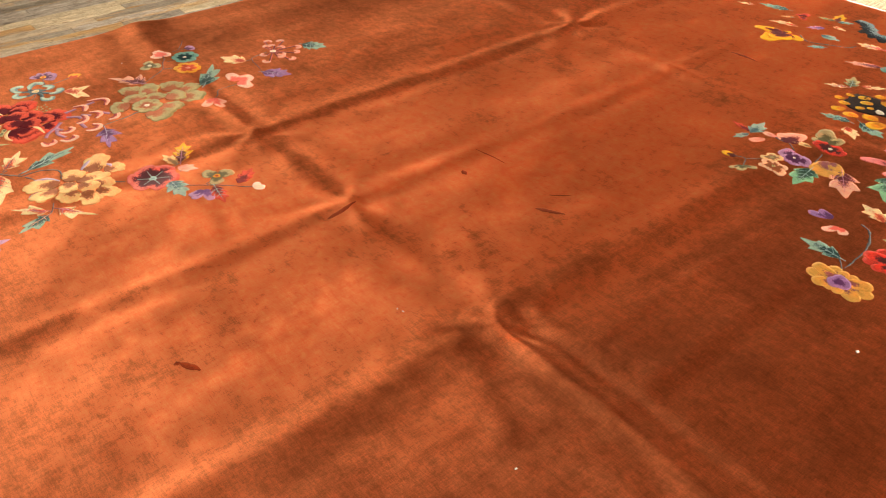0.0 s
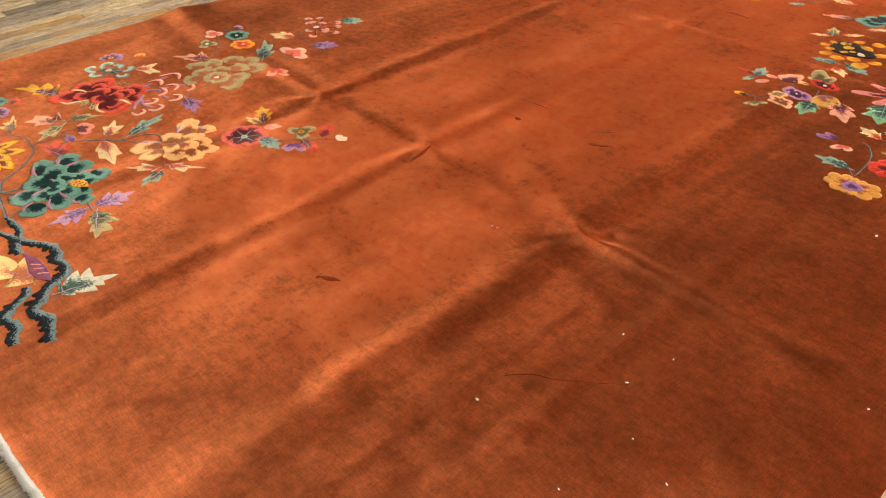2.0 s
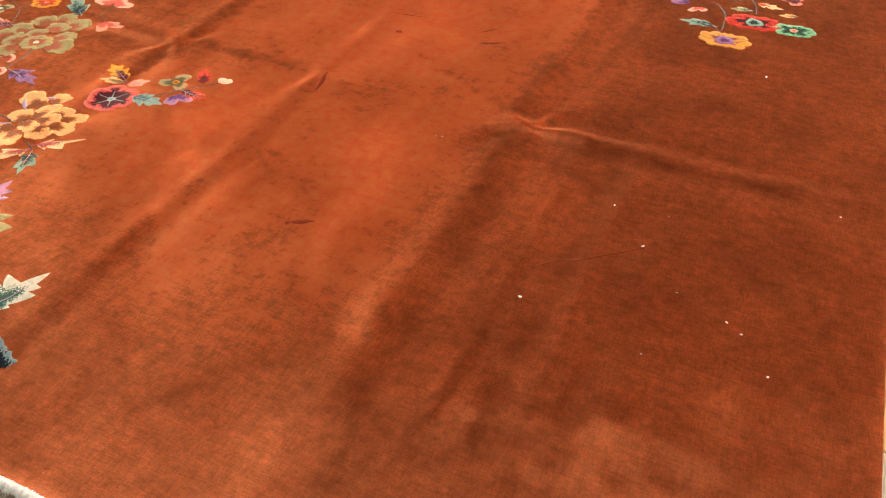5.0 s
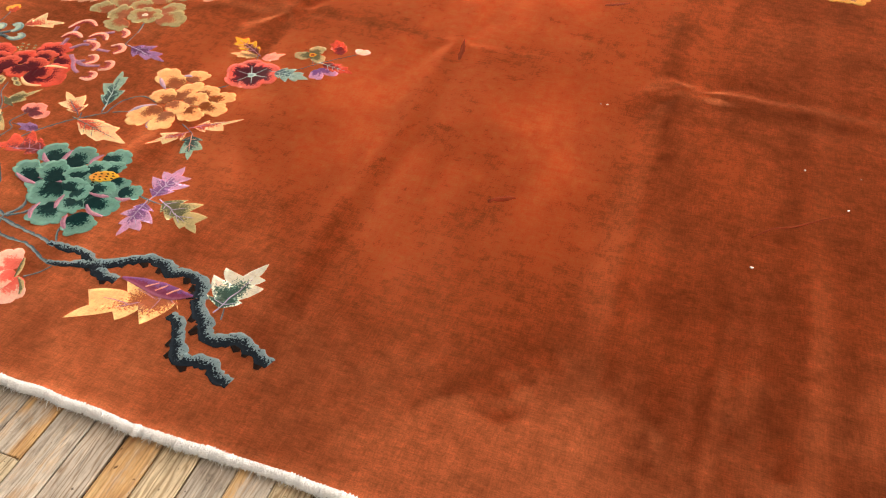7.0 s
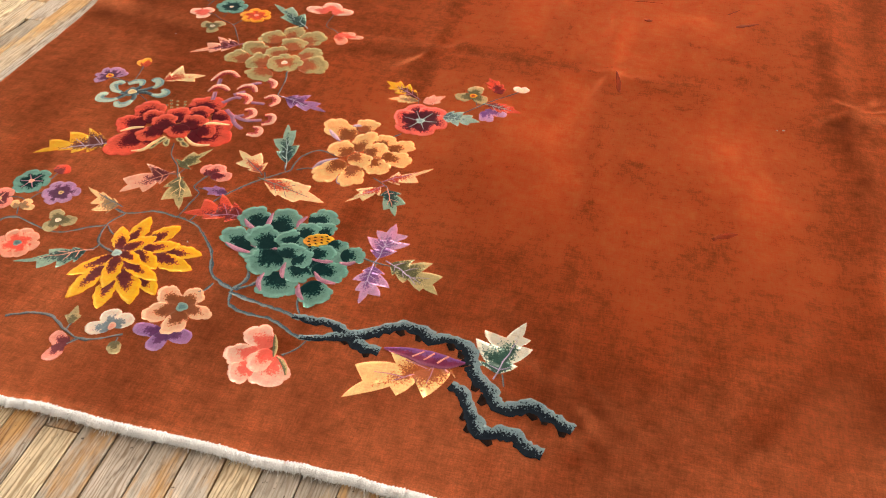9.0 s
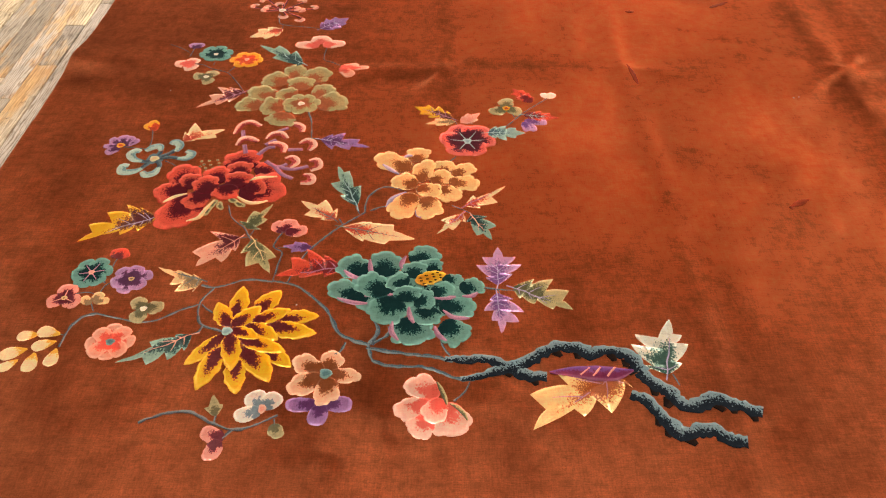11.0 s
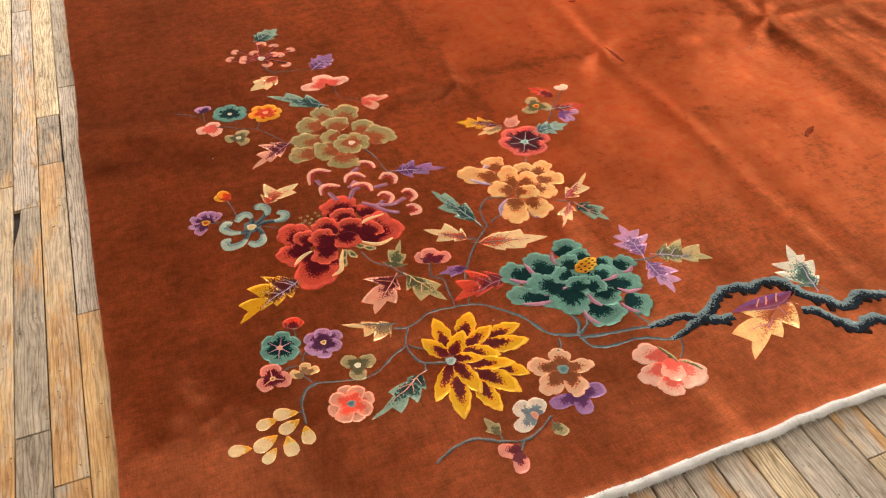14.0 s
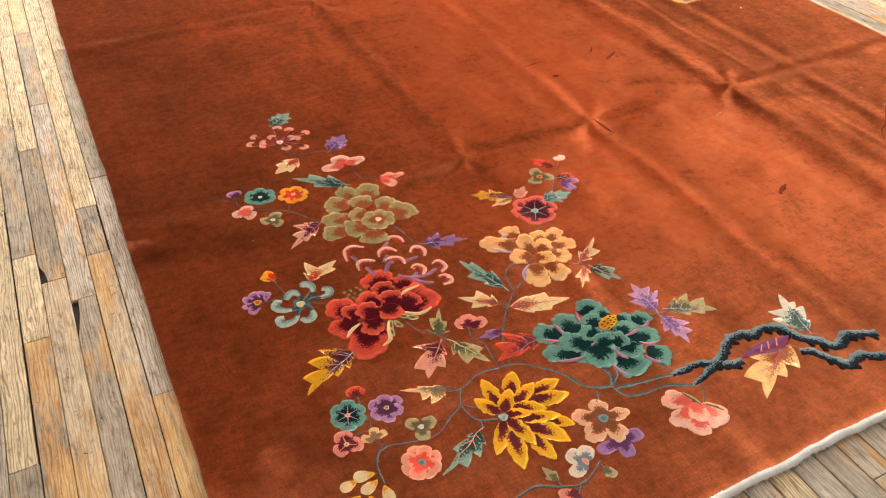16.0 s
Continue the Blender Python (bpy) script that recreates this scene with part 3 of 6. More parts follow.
def build_rug():
    rug = tagged(new("rug"), "burnt orange wool rug with floral sprays, creased by old folds", "rug")
    nx, ny = GRID_X, GRID_Y
    verts, faces, crush_shade, field_stops = [], [], [], []
    for j in range(ny + 1):
        for i in range(nx + 1):
            x, y = RUG_W * i / nx, RUG_L * j / ny
            z = rise(x, y)
            fx, fy = max(0.0, 1 - x / 0.12), max(0.0, 1 - y / 0.12)
            qx, qy = x + left_edge(y) * fx, y + front_edge(x) * fy
            rim = min(i, j, nx - i, ny - j)
            if rim == 0:
                z -= 0.0008
            verts.append((qx, qy, z))
            FACE.append(z)
            crush_shade.append(fold_crush_shade(x, y))
            field_stops.append(panel_and_nap(x, y))
    w = nx + 1
    for j in range(ny):
        for i in range(nx):
            a = j * w + i
            faces.append((a, a + 1, a + w + 1, a + w))
    ring = list(range(nx)) + [nx + w * j for j in range(ny)] + [ny * w + i for i in range(nx, 0, -1)] + [w * j for j in range(ny, 0, -1)]
    base, m = len(verts), len(ring)
    verts += [verts[k] for k in ring] + [(verts[k][0], verts[k][1], FLOOR_Z + 0.0015) for k in ring]
    for k in range(m):
        j = (k + 1) % m
        faces.append((base + j, base + k, base + m + k, base + m + j))
    field = mesh_object("field", verts, faces, WOOL, rug)
    at = field.data.attributes.new("crush_shade", "FLOAT", "POINT")
    at.data.foreach_set("value", np.asarray(crush_shade + [0.0] * (2 * m), dtype=np.float32))
    # unseen dark sheet added under the face to soak up light bouncing below
    mesh_object("backing", [(x, y, z - 0.0025) for x, y, z in verts[:base]], faces[:nx * ny], BOUNCE_STOP, rug, "unseen dark sheet that stops bounced light beneath the pile")
    at = field.data.attributes.new("tone_stops", "FLOAT", "POINT")
    at.data.foreach_set("value", np.asarray(field_stops + [-0.2] * (2 * m), dtype=np.float32))
    return rug


RUG = build_rug()


def build_cord(name, y_line, sign):
    """White overcast cord along an end: tight uneven slanted wraps of cotton."""
    n, verts, faces = 4200, [], []
    side = 12
    for i in range(n + 1):
        x = RUG_W * i / n
        y0, z0 = y_line(x) + sign * 0.0055 + 0.0022 * noise.noise((x * 21, 5, sign)), -0.0042 + 0.7 * lie(x, 0.0 if sign < 0 else RUG_L)
        fat = 0.0066 * (1 + 0.16 * noise.noise((x * 75, 3, sign)) + 0.14 * noise.noise((x * 12, 8, sign)))
        for k in range(side):
            a = 2 * math.pi * k / side
            slit = 1 - abs(math.sin(x * math.pi / 0.0052 + 2.2 * a + 7.0 * noise.noise((x * 26, 1, 1)))) ** 0.6
            rag = noise.noise((x * 260, a * 1.9, 2)) + (1.2 * max(0.0, noise.noise((x * 120, 9, a))) if sign * math.cos(a) > 0.3 else 0.0)
            rr = fat * (1.05 - 0.72 * slit * (0.7 + noise.noise((x * 90, 2, 7))) + 0.24 * rag)
            verts.append((x, y0 + rr * 1.5 * math.cos(a), z0 + rr * math.sin(a) * 0.78))
    for i in range(n):
        for k in range(side):
            a, b = i * side + k, i * side + (k + 1) % side
            faces.append((a, a + side, b + side, b))
    faces += [tuple(range(side)), tuple(n * side + k for k in reversed(range(side)))]
    mesh_object(name, verts, faces, CORD, RUG, "white overcast cotton cord")


build_cord("end_cord", front_edge, -1)
build_cord("end_cord", lambda x: RUG_L, 1)


def build_frays():
    """Loose cotton threads that stick out of the front cord."""
    rng = random.Random(4)
    verts, faces = [], []
    for _ in range(1700):
        x = rng.uniform(0.0, RUG_W)
        y, z = front_edge(x) - rng.uniform(0.0090, 0.0140), FLOOR_Z + 0.004 + rng.uniform(0, 0.006)
        run, ang = rng.uniform(0.003, 0.007) if rng.random() < 0.85 else rng.uniform(0.007, 0.014), rng.gauss(-1.57, 1.0)
        dx, dy = math.cos(ang) * run, math.sin(ang) * run
        w = rng.uniform(0.0004, 0.0009)
        n = len(verts)
        for s in (0.0, 0.5, 1.0):
            cx, cy, cz = x + dx * s, y + dy * s, z - 0.003 * s * s
            t = w * (1 - 0.6 * s)
            verts += [(cx - t, cy, cz), (cx + t, cy, cz), (cx, cy, cz + t)]
        for s in (0, 3):
            for k in range(3):
                a, b = n + s + k, n + s + (k + 1) % 3
                faces.append((a, b, b + 3, a + 3))
    tagged(mesh_object("loose_threads", verts, faces, CORD, RUG, "loose white cotton threads"), kind="stuff")


build_frays()

# ---- woven flowers: raised dyed pile on the rug's face ----
def srgb(r, g, b):
    return tuple(((c / 255 + 0.055) / 1.055) ** 2.4 if c > 10 else c / 255 / 12.92 for c in (r, g, b))


DYES = {
    "green": ((12, 50, 50), (114, 158, 144), (46, 94, 88), 0.45), "red": ((92, 6, 22), (214, 88, 66), (150, 28, 30), 0.52),
    "cream": ((150, 78, 28), (238, 196, 128), (206, 146, 82), 0.34), "olive": ((166, 88, 44), (170, 158, 106), (166, 128, 76), 0.44),
    "dahlia": ((100, 8, 24), (240, 186, 16), (178, 70, 18), 0.42), "magenta": ((84, 4, 30), (224, 108, 92), (150, 34, 54), 0.60),
    "coral": ((224, 96, 74), (234, 168, 138), (230, 130, 102), 0.42), "violet": ((84, 26, 74), (180, 134, 172), (122, 66, 116), 0.50),
    "brown": ((138, 72, 30), (236, 188, 148), (196, 128, 80), 0.46), "purple": ((96, 44, 100), (160, 116, 168), (128, 78, 136), 0.45),
    "bluewhite": ((116, 132, 138), (228, 216, 196), (176, 180, 176), 0.42), "pink": ((226, 100, 82), (240, 190, 166), (236, 148, 124), 0.42),
    "maroonpink": ((104, 6, 34), (234, 152, 132), (168, 54, 66), 0.44), "orange": ((196, 66, 12), (236, 166, 30), (214, 110, 16), 0.50),
    "greenflat": ((104, 98, 62), (182, 166, 118), (146, 134, 92), 0.45), "amber": ((238, 214, 160), (226, 170, 40), (238, 206, 130), 0.62),
    "teal": ((70, 104, 112), (152, 182, 170), (112, 148, 146), 0.42), "lilac": ((120, 72, 134), (196, 152, 188), (164, 112, 160), 0.48),
    "leafolive": ((92, 94, 60), (190, 178, 124), (146, 142, 94), 0.50), "leafteal": ((16, 62, 62), (146, 178, 158), (74, 120, 110), 0.50),
    "leafwhite": ((34, 82, 70), (222, 224, 204), (116, 150, 134), 0.44), "leafyellow": ((92, 24, 26), (232, 178, 20), (168, 98, 18), 0.46),
    "leafcream": ((196, 72, 44), (240, 214, 160), (230, 160, 108), 0.40), "leafpink": ((96, 10, 30), (232, 172, 142), (172, 80, 78), 0.46),
    "leafred": ((118, 18, 22), (214, 78, 48), (180, 44, 34), 0.50), "leaftan": ((150, 118, 78), (238, 200, 138), (212, 166, 108), 0.45),
    "bigleaf": ((170, 84, 34), (246, 210, 138), (216, 140, 66), 0.42), "fold": ((120, 28, 76), (124, 72, 136), (118, 36, 92), 0.60),
    "bark": ((26, 34, 43), (132, 154, 158), (58, 72, 82), 0.56), "stem": ((96, 98, 100), (134, 136, 134), (114, 118, 118), 0.50),
    "vine": ((82, 96, 102), (128, 142, 142), (104, 118, 122), 0.50), "veinblue": ((150, 176, 176), (176, 196, 190), (160, 186, 182), 0.5),
    "veinlilac": ((160, 146, 178), (190, 176, 200), (176, 160, 190), 0.5), "mauve": ((168, 108, 134), (196, 142, 162), (182, 126, 148), 0.5),
    "curlpink": ((168, 48, 46), (240, 188, 162), (218, 128, 108), 0.46), "palecurl": ((112, 150, 150), (178, 200, 184), (148, 178, 168), 0.35), "curlstalk": ((150, 100, 132), (178, 130, 154), (164, 116, 144), 0.5),
    "gold": ((214, 140, 10), (232, 176, 30), (224, 158, 20), 0.5), "ink": ((30, 18, 14), (44, 26, 18), (36, 22, 16), 0.5),
    "white": ((236, 214, 190), (240, 226, 206), (238, 220, 198), 0.5), "hubteal": ((84, 128, 132), (120, 158, 154), (100, 142, 142), 0.5),
    "creamfold": ((236, 198, 142), (240, 214, 166), (238, 206, 154), 0.5), "blush": ((226, 150, 126), (234, 176, 150), (230, 162, 138), 0.5),
    "scarlet": ((66, 10, 12), (206, 52, 30), (140, 20, 18), 0.46), "rosepetal": ((70, 6, 34), (232, 140, 136), (170, 52, 76), 0.40),
    "daisy": ((138, 74, 82), (212, 160, 72), (190, 136, 62), 0.36), "mint": ((22, 70, 56), (136, 190, 146), (76, 130, 102), 0.55),
    "slate": ((48, 66, 76), (92, 116, 122), (68, 90, 98), 0.5),
    "peachrose": ((198, 66, 44), (242, 206, 160), (232, 150, 106), 0.42),
}
PILE = {}


def dye(key):
    if key not in PILE:
        core, rim, middle, edge = DYES[key]
        PILE[key] = two_tone(key + "_wool", srgb(*core), srgb(*rim), srgb(*middle), edge, 1.1 if key == "bark" else 0.62, 0.20, 0.01 if key in ("bark", "ink", "worn", "green", "red", "stem", "vine") else 0.15)
    return PILE[key]


def pad(name, outline, core, height, mat, parent, tone, label="", axis=None):
    """A raised pad of cut pile. outline: plan points in order; each ring shrinks towards the core, or towards its own axis point."""
    rings = (1.0, 0.985, 0.80, 0.62, 0.44, 0.26, 0.1)
    verts, tones, faces = [], [], []
    n = len(outline)
    # the edge steps from knot to knot
    size = max(math.hypot(outline[i][0] - outline[i // 2][0], outline[i][1] - outline[i // 2][1]) for i in range(n))
    rag = min(0.0011, 0.03 * size)
    outline = [(x + rag * noise.noise((x * 310, y * 310, 1.0)), y + rag * noise.noise((x * 310, y * 310, 9.0))) for x, y in outline]
    for r, k in enumerate(rings):
        for i, (x, y) in enumerate(outline):
            cx, cy = axis[i] if axis else core
            px, py = cx + (x - cx) * k, cy + (y - cy) * k
            dome = -0.0006 if r == 0 else height
            verts.append((px, py, lie(px, py) + dome))
            tones.append(tone(k, i))
    for r in range(len(rings) - 1):
        for i in range(n):
            a, b = r * n + i, r * n + (i + 1) % n
            faces.append((a, b, b + n, a + n))
    last = (len(rings) - 1) * n
    if axis:
        for i in range(n // 2):
            a, b, c, d = last + i, last + (i + 1) % n, last + n - 2 - i, last + n - 1 - i
            if len({a, b, c, d}) == 4:
                faces.append((a, b, c, d))
            elif len({a, b, c, d}) == 3:
                faces.append(tuple(sorted({a, b, c, d})))
    else:
        faces.append(tuple(last + i for i in range(n)))
    return mesh_object(name, verts, faces, mat, parent, label, tones, walls=range(n))


RAISED = 0.0004


def axes(base, tip):
    bx, by = base
    dx, dy = tip[0] - bx, tip[1] - by
    return bx, by, dx, dy


def petal(parent, base, tip, width, key, level=0, kind="round", lobes=3, seed=0, name="petal"):
    """One petal from base to tip; width: its full width, or its reach to the left and the right, as shares of its length."""
    bx, by, dx, dy = axes(base, tip)
    left, right = width if isinstance(width, tuple) else (0.5 * width, 0.5 * width)
    rng = random.Random(seed * 7919 + int(1000 * (bx + 3 * by)))
    ph, n = rng.uniform(-0.5, 0.5), 64
    local, reach = [], []
    if kind == "round":
        cusp = 0.0 if lobes < 2 else 0.20
        for i in range(n):
            a = 2 * math.pi * i / n
            c, sn = math.cos(a), math.sin(a)
            scallop = abs(math.cos(lobes * 0.5 * a + ph)) ** 0.75 - 0.66 + 0.25 * math.sin(3 * a + 9 * ph)
            grow = 1 + cusp * scallop * ease(-0.55, 0.0, c)
            half = left if sn > 0 else right
            local.append((0.5 + 0.5 * c * grow, half * math.copysign(abs(sn) ** 0.74, sn) * grow * (0.96 + 0.12 * c)))
            reach.append(ease(-0.75, 0.25, c))
    else:
        m = n // 2
        for i in range(n):
            s = i / m if i <= m else (n - i) / m
            f = 2.35 * s ** 0.60 * (1 - s) ** 0.78 * (1 + 0.07 * math.sin(23 * s + 7 * ph))
            local.append((s, (-right if i <= m else left) * f))
            reach.append(ease(-0.1, 0.6, s))
    out = [(bx + s * dx - u * dy, by + s * dy + u * dx) for s, u in local]
    k0 = 0.24
    core = (bx + k0 * dx, by + k0 * dy)
    return pad(name, out, core, RAISED + 0.00005 * level, dye(key), parent, lambda k, i: min(1.0, k ** 1.15 * (0.26 + 0.76 * reach[i])))


def ribbon(name, points, widths, key, parent, level=0.0, step=0.005, knobby=0.0, label="", seed=1.0):
    """A raised line of pile through plan points; widths run along it."""
    pts = [Vector((*p, 0)) for p in points]
    pts = [pts[0] * 2 - pts[1]] + pts + [pts[-1] * 2 - pts[-2]]
    samples = []
    for i in range(1, len(pts) - 2):
        p0, p1, p2, p3 = pts[i - 1:i + 3]
        m = max(2, int((p2 - p1).length / step))
        for j in range(m):
            t = j / m
            q = 0.5 * (2 * p1 + (p2 - p0) * t + (2 * p0 - 5 * p1 + 4 * p2 - p3) * t * t + (3 * p1 - p0 - 3 * p2 + p3) * t ** 3)
            samples.append((q, (i - 1 + t) / (len(pts) - 3)))
    samples.append((pts[-2], 1.0))
    verts, tones, faces = [], [], []
    across = (-1.0, -0.92, -0.45, 0.0, 0.45, 0.92, 1.0)
    c = len(across)
    total = len(samples)
    for i, (q, t) in enumerate(samples):
        d = (samples[min(i + 1, total - 1)][0] - samples[max(i - 1, 0)][0]).normalized()
        side = Vector((-d.y, d.x, 0))
        f = t * (len(widths) - 1)
        a = min(int(f), len(widths) - 2)
        w = widths[a] + (widths[a + 1] - widths[a]) * (f - a)
        for u in across:
            kn = 1.0 + knobby * (noise.noise((q.x * 110, q.y * 110, seed + (2 if u > 0 else 0))) + 0.7 * max(0.0, noise.noise((q.x * 20, q.y * 20, seed + (5 if u > 0 else 0)))))
            p = q + side * (0.5 * w * u * kn)
            z = lie(p.x, p.y) + (-0.0006 if abs(u) == 1 else RAISED + 0.00005 * level)
            verts.append((p.x, p.y, z))
            tones.append(0.5 + 0.5 * u)
    for i in range(total - 1):
        for k in range(c - 1):
            a = i * c + k
            faces.append((a + 1, a, a + c, a + c + 1))
    return mesh_object(name, verts, faces, dye(key), parent, label, tones, walls=[k for k in range(len(faces)) if k % (c - 1) in (0, c - 2)])


def leaf(base, tip, width, key, label, teeth=4, depth=0.30, bend=0.0, level=1, vein="veinblue", veins=3, sweep=0.75, name="leaf"):
    """A toothed leaf from base to tip with a midrib and side veins."""
    bx, by, dx, dy = axes(base, tip)
    length = math.hypot(dx, dy)
    teeth, depth = max(2, round(teeth * 0.68)) if teeth > 1 else 1, min(0.60, depth * 1.15)

    def env(s):
        return 0.5 * width * (math.sin(math.pi * min(1.0, s) ** 0.72) ** 0.8 if 0 < s < 1 else 0.0)

    rng = random.Random(int(1e4 * (bx + 2 * by)))

    def make_side():
        pts = [(0.0, 0.0)]
        for j in range(teeth):
            s0, s1 = (j + 0.12) / (teeth + 1.2), (j + 1.0) / (teeth + 1.2)
            big, cut = rng.uniform(0.86, 1.14), depth * rng.uniform(0.7, 1.25)
            for q in (0.0, 0.33, 0.66):
                s = s0 + (s1 - s0) * q
                pts.append((s, env(s) * (1 - cut * (1 - q) ** 1.4) if j else env(s) * (0.55 + 0.45 * q)))
            pts.append((s1 + 0.025 + rng.uniform(-0.015, 0.015), env(s0 + 0.72 * (s1 - s0)) * 1.0 * big + 0.010))
        for s in (teeth / (teeth + 1.2) + 0.05, 0.91, 0.96):
            pts.append((s, env(s) * 0.62))
        return pts

    side = make_side() + [(1.0, 0.0)]
    local = side + [(s, -u) for s, u in reversed(make_side()[1:])]
    local = [q for (a0, b0), (a1, b1) in zip(local, local[1:] + local[:1]) for q in ((a0, b0), (0.5 * (a0 + a1), 0.5 * (b0 + b1)))]
    out, axis = [], []
    for s, u in local:
        v = u + bend * 4 * s * (1 - s)
        out.append((bx + s * dx - v * dy, by + s * dy + v * dx))
        sa = 0.04 + 0.90 * s
        va = bend * 4 * sa * (1 - sa)
        axis.append((bx + sa * dx - va * dy, by + sa * dy + va * dx))
    out, axis, local = out[::-1], axis[::-1], local[::-1]
    ob = pad(name, out, None, RAISED + 0.00005 * level, dye(key), RUG, lambda k, i: min(1.0, max(0.0, 0.46 * k + 0.84 * local[i][0] - 0.05)), label, axis)
    if vein:
        def at(s, u):
            v = u + bend * 4 * s * (1 - s)
            return (bx + s * dx - v * dy, by + s * dy + v * dx)
        w = 0.0016 + 0.0035 * length
        ribbon("vein", [at(s, 0.0) for s in (-0.12, 0.1, 0.35, 0.6, 0.78)], (w, w, w, 0.7 * w, 0.3 * w), vein, ob, level + 1.6)
        for j in range(veins):
            s = 0.16 + 0.17 * j
            for sg in (1, -1):
                ribbon("vein", [at(s, 0.0), at(s + 0.09, sg * 0.45 * env(s + 0.1)), at(s + 0.16, sg * 0.75 * env(s + 0.15))], (0.8 * w, 0.7 * w, 0.3 * w), vein, ob, level + 1.4)
    return ob


def lobed_leaf(base, tip, lobes, key, label, vein="veinblue", veins=2, level=1):
    """A leaf with pointed lobes: how far along and out each lobe's point lies, on its left and its right, as shares of its length."""
    bx, by, dx, dy = axes(base, tip)
    length = math.hypot(dx, dy)

    def at(s, u):
        return (bx + s * dx - u * dy, by + s * dy + u * dx)

    def side(points):
        """From the base to the tip: bowed edges out to each point, sharp notches behind it."""
        run, here = [], (0.0, 0.0)
        stops = list(points) + [(1.0, 0.0)]
        for n, (s, u) in enumerate(stops):
            s0, u0 = here
            last = n == len(stops) - 1
            bulge = (s0 + 0.42 * (s - s0), 0.62 * u0 + 0.58 * u + 0.01) if not last else (s0 + 0.45 * (s - s0), 0.72 * u0 + 0.02)
            for q in (0.0, 0.2, 0.4, 0.6, 0.8):
                run.append(tuple((1 - q) ** 2 * a + 2 * q * (1 - q) * b + q * q * c for a, b, c in zip((s0, u0), bulge, (s, u))))
            if not last:
                nxt = stops[n + 1]
                run.append((s, u))
                here = (s + 0.10 * (nxt[0] - s) - 0.03, 0.56 * min(u, max(nxt[1], 0.55 * u)))
                run.append((0.6 * s + 0.4 * here[0], 0.55 * u + 0.45 * here[1]))
        return run

    local = side(lobes[1])
    local = [(s, -u) for s, u in local] + [(1.0, 0.0)] + side(lobes[0])[:0:-1]
    out = [at(s, u) for s, u in local]
    spine = [at(0.05 + 0.86 * s, 0.0) for s, u in local]
    ob = pad("leaf", out, None, RAISED + 0.00005 * level, dye(key), RUG, lambda k, i: min(1.0, max(0.0, 0.50 * k + 0.80 * local[i][0] - 0.06)), label, spine)
    if vein:
        rng, w = random.Random(int(1e4 * (bx + by))), 0.0016 + 0.006 * length
        ribbon("vein", [at(s, 0.018 * rng.uniform(-1, 1)) for s in (-0.10, 0.08, 0.22, 0.36, 0.50, 0.64)], (w, w, w, 0.8 * w, 0.4 * w), vein, ob, level + 1.6, knobby=0.6)
        for j in range(veins):
            for sg, points in ((1, lobes[0]), (-1, lobes[1])):
                s, u = points[min(j, len(points) - 1)]
                s0 = max(0.08, 0.55 * s - 0.02 + 0.05 * rng.uniform(-1, 1))
                ribbon("vein", [at(s0, 0.0), at(s0 + 0.32 * (s - s0), sg * 0.30 * u), at(s0 + 0.62 * (s - s0), sg * 0.52 * u)], (0.8 * w, 0.7 * w, 0.3 * w), vein, ob, level + 1.4, knobby=0.6)
    return ob


def disc(parent, centre, radius, key, level=3, name="centre", seed=0, squash=1.0, turn=0.0):
    n = 16
    ca, sa = math.cos(turn), math.sin(turn)
    out = []
    for i in range(n):
        a = 2 * math.pi * i / n
        r = radius * (1 + 0.10 * math.sin(3 * a + seed) + 0.06 * math.sin(5 * a + 2 * seed))
        u, v = r * math.cos(a), r * squash * math.sin(a)
        out.append((centre[0] + u * ca - v * sa, centre[1] + u * sa + v * ca))
    return pad(name, out, centre, RAISED + 0.00005 * level, dye(key), parent, lambda k, i: k)


def flower_root(label, centre, name="flower"):
    ob = new(name)
    ob.parent = RUG
    ob["label"] = label
    return ob


def ring_flower(centre, radius, count, key, label, turn=0.0, width=1.05, hub="hubteal", hub_size=0.2, kind="round", lobes=3, level=1, arc=360.0, veins="", seed=0, stretch=(1.0, 0.0)):
    """A flower of like petals about a centre. arc below 360: a fan. stretch: how much longer it is along an angle."""
    root = flower_root(label, centre)
    rng = random.Random(int(centre[0] * 1000) + seed)
    gain, lean = stretch
    for i in range(count):
        a = radians(turn + arc * i / (count if arc == 360 else max(1, count - 1))) + rng.uniform(-0.07, 0.07)
        r = radius * rng.uniform(0.94, 1.06) * math.sqrt((gain * math.cos(a - radians(lean))) ** 2 + math.sin(a - radians(lean)) ** 2)
        tip = (centre[0] + r * math.cos(a), centre[1] + r * math.sin(a))
        base = (centre[0] + 0.04 * r * math.cos(a), centre[1] + 0.04 * r * math.sin(a))
        petal(root, base, tip, width * 6.283 / max(count, 5), key, level + (i % 2), kind, lobes, i)
        if veins:
            mid = (centre[0] + 0.62 * r * math.cos(a), centre[1] + 0.62 * r * math.sin(a))
            ribbon("vein", [centre, mid], (0.0030, 0.0014), veins, root, level + 3)
    if hub:
        disc(root, centre, radius * hub_size, hub, level + 4, "flower_centre", seed)
    return root


def petal_flower(label, petals, key, kind="round", lobes=3, step=1.0, name="flower"):
    """A flower from single petals (base, tip, width), back ones first."""
    root = flower_root(label, petals[0][0], name)
    for i, (base, tip, w) in enumerate(petals):
        petal(root, base, tip, w, key, step * i, kind, lobes, i)
    return root


def add_petals(root, petals, key, lobes, first, step, kind="round"):
    """Inner petals laid over a flower's outer ones."""
    for i, (base, tip, w) in enumerate(petals):
        petal(root, base, tip, w, key, first + step * i, kind, lobes, 40 + i)


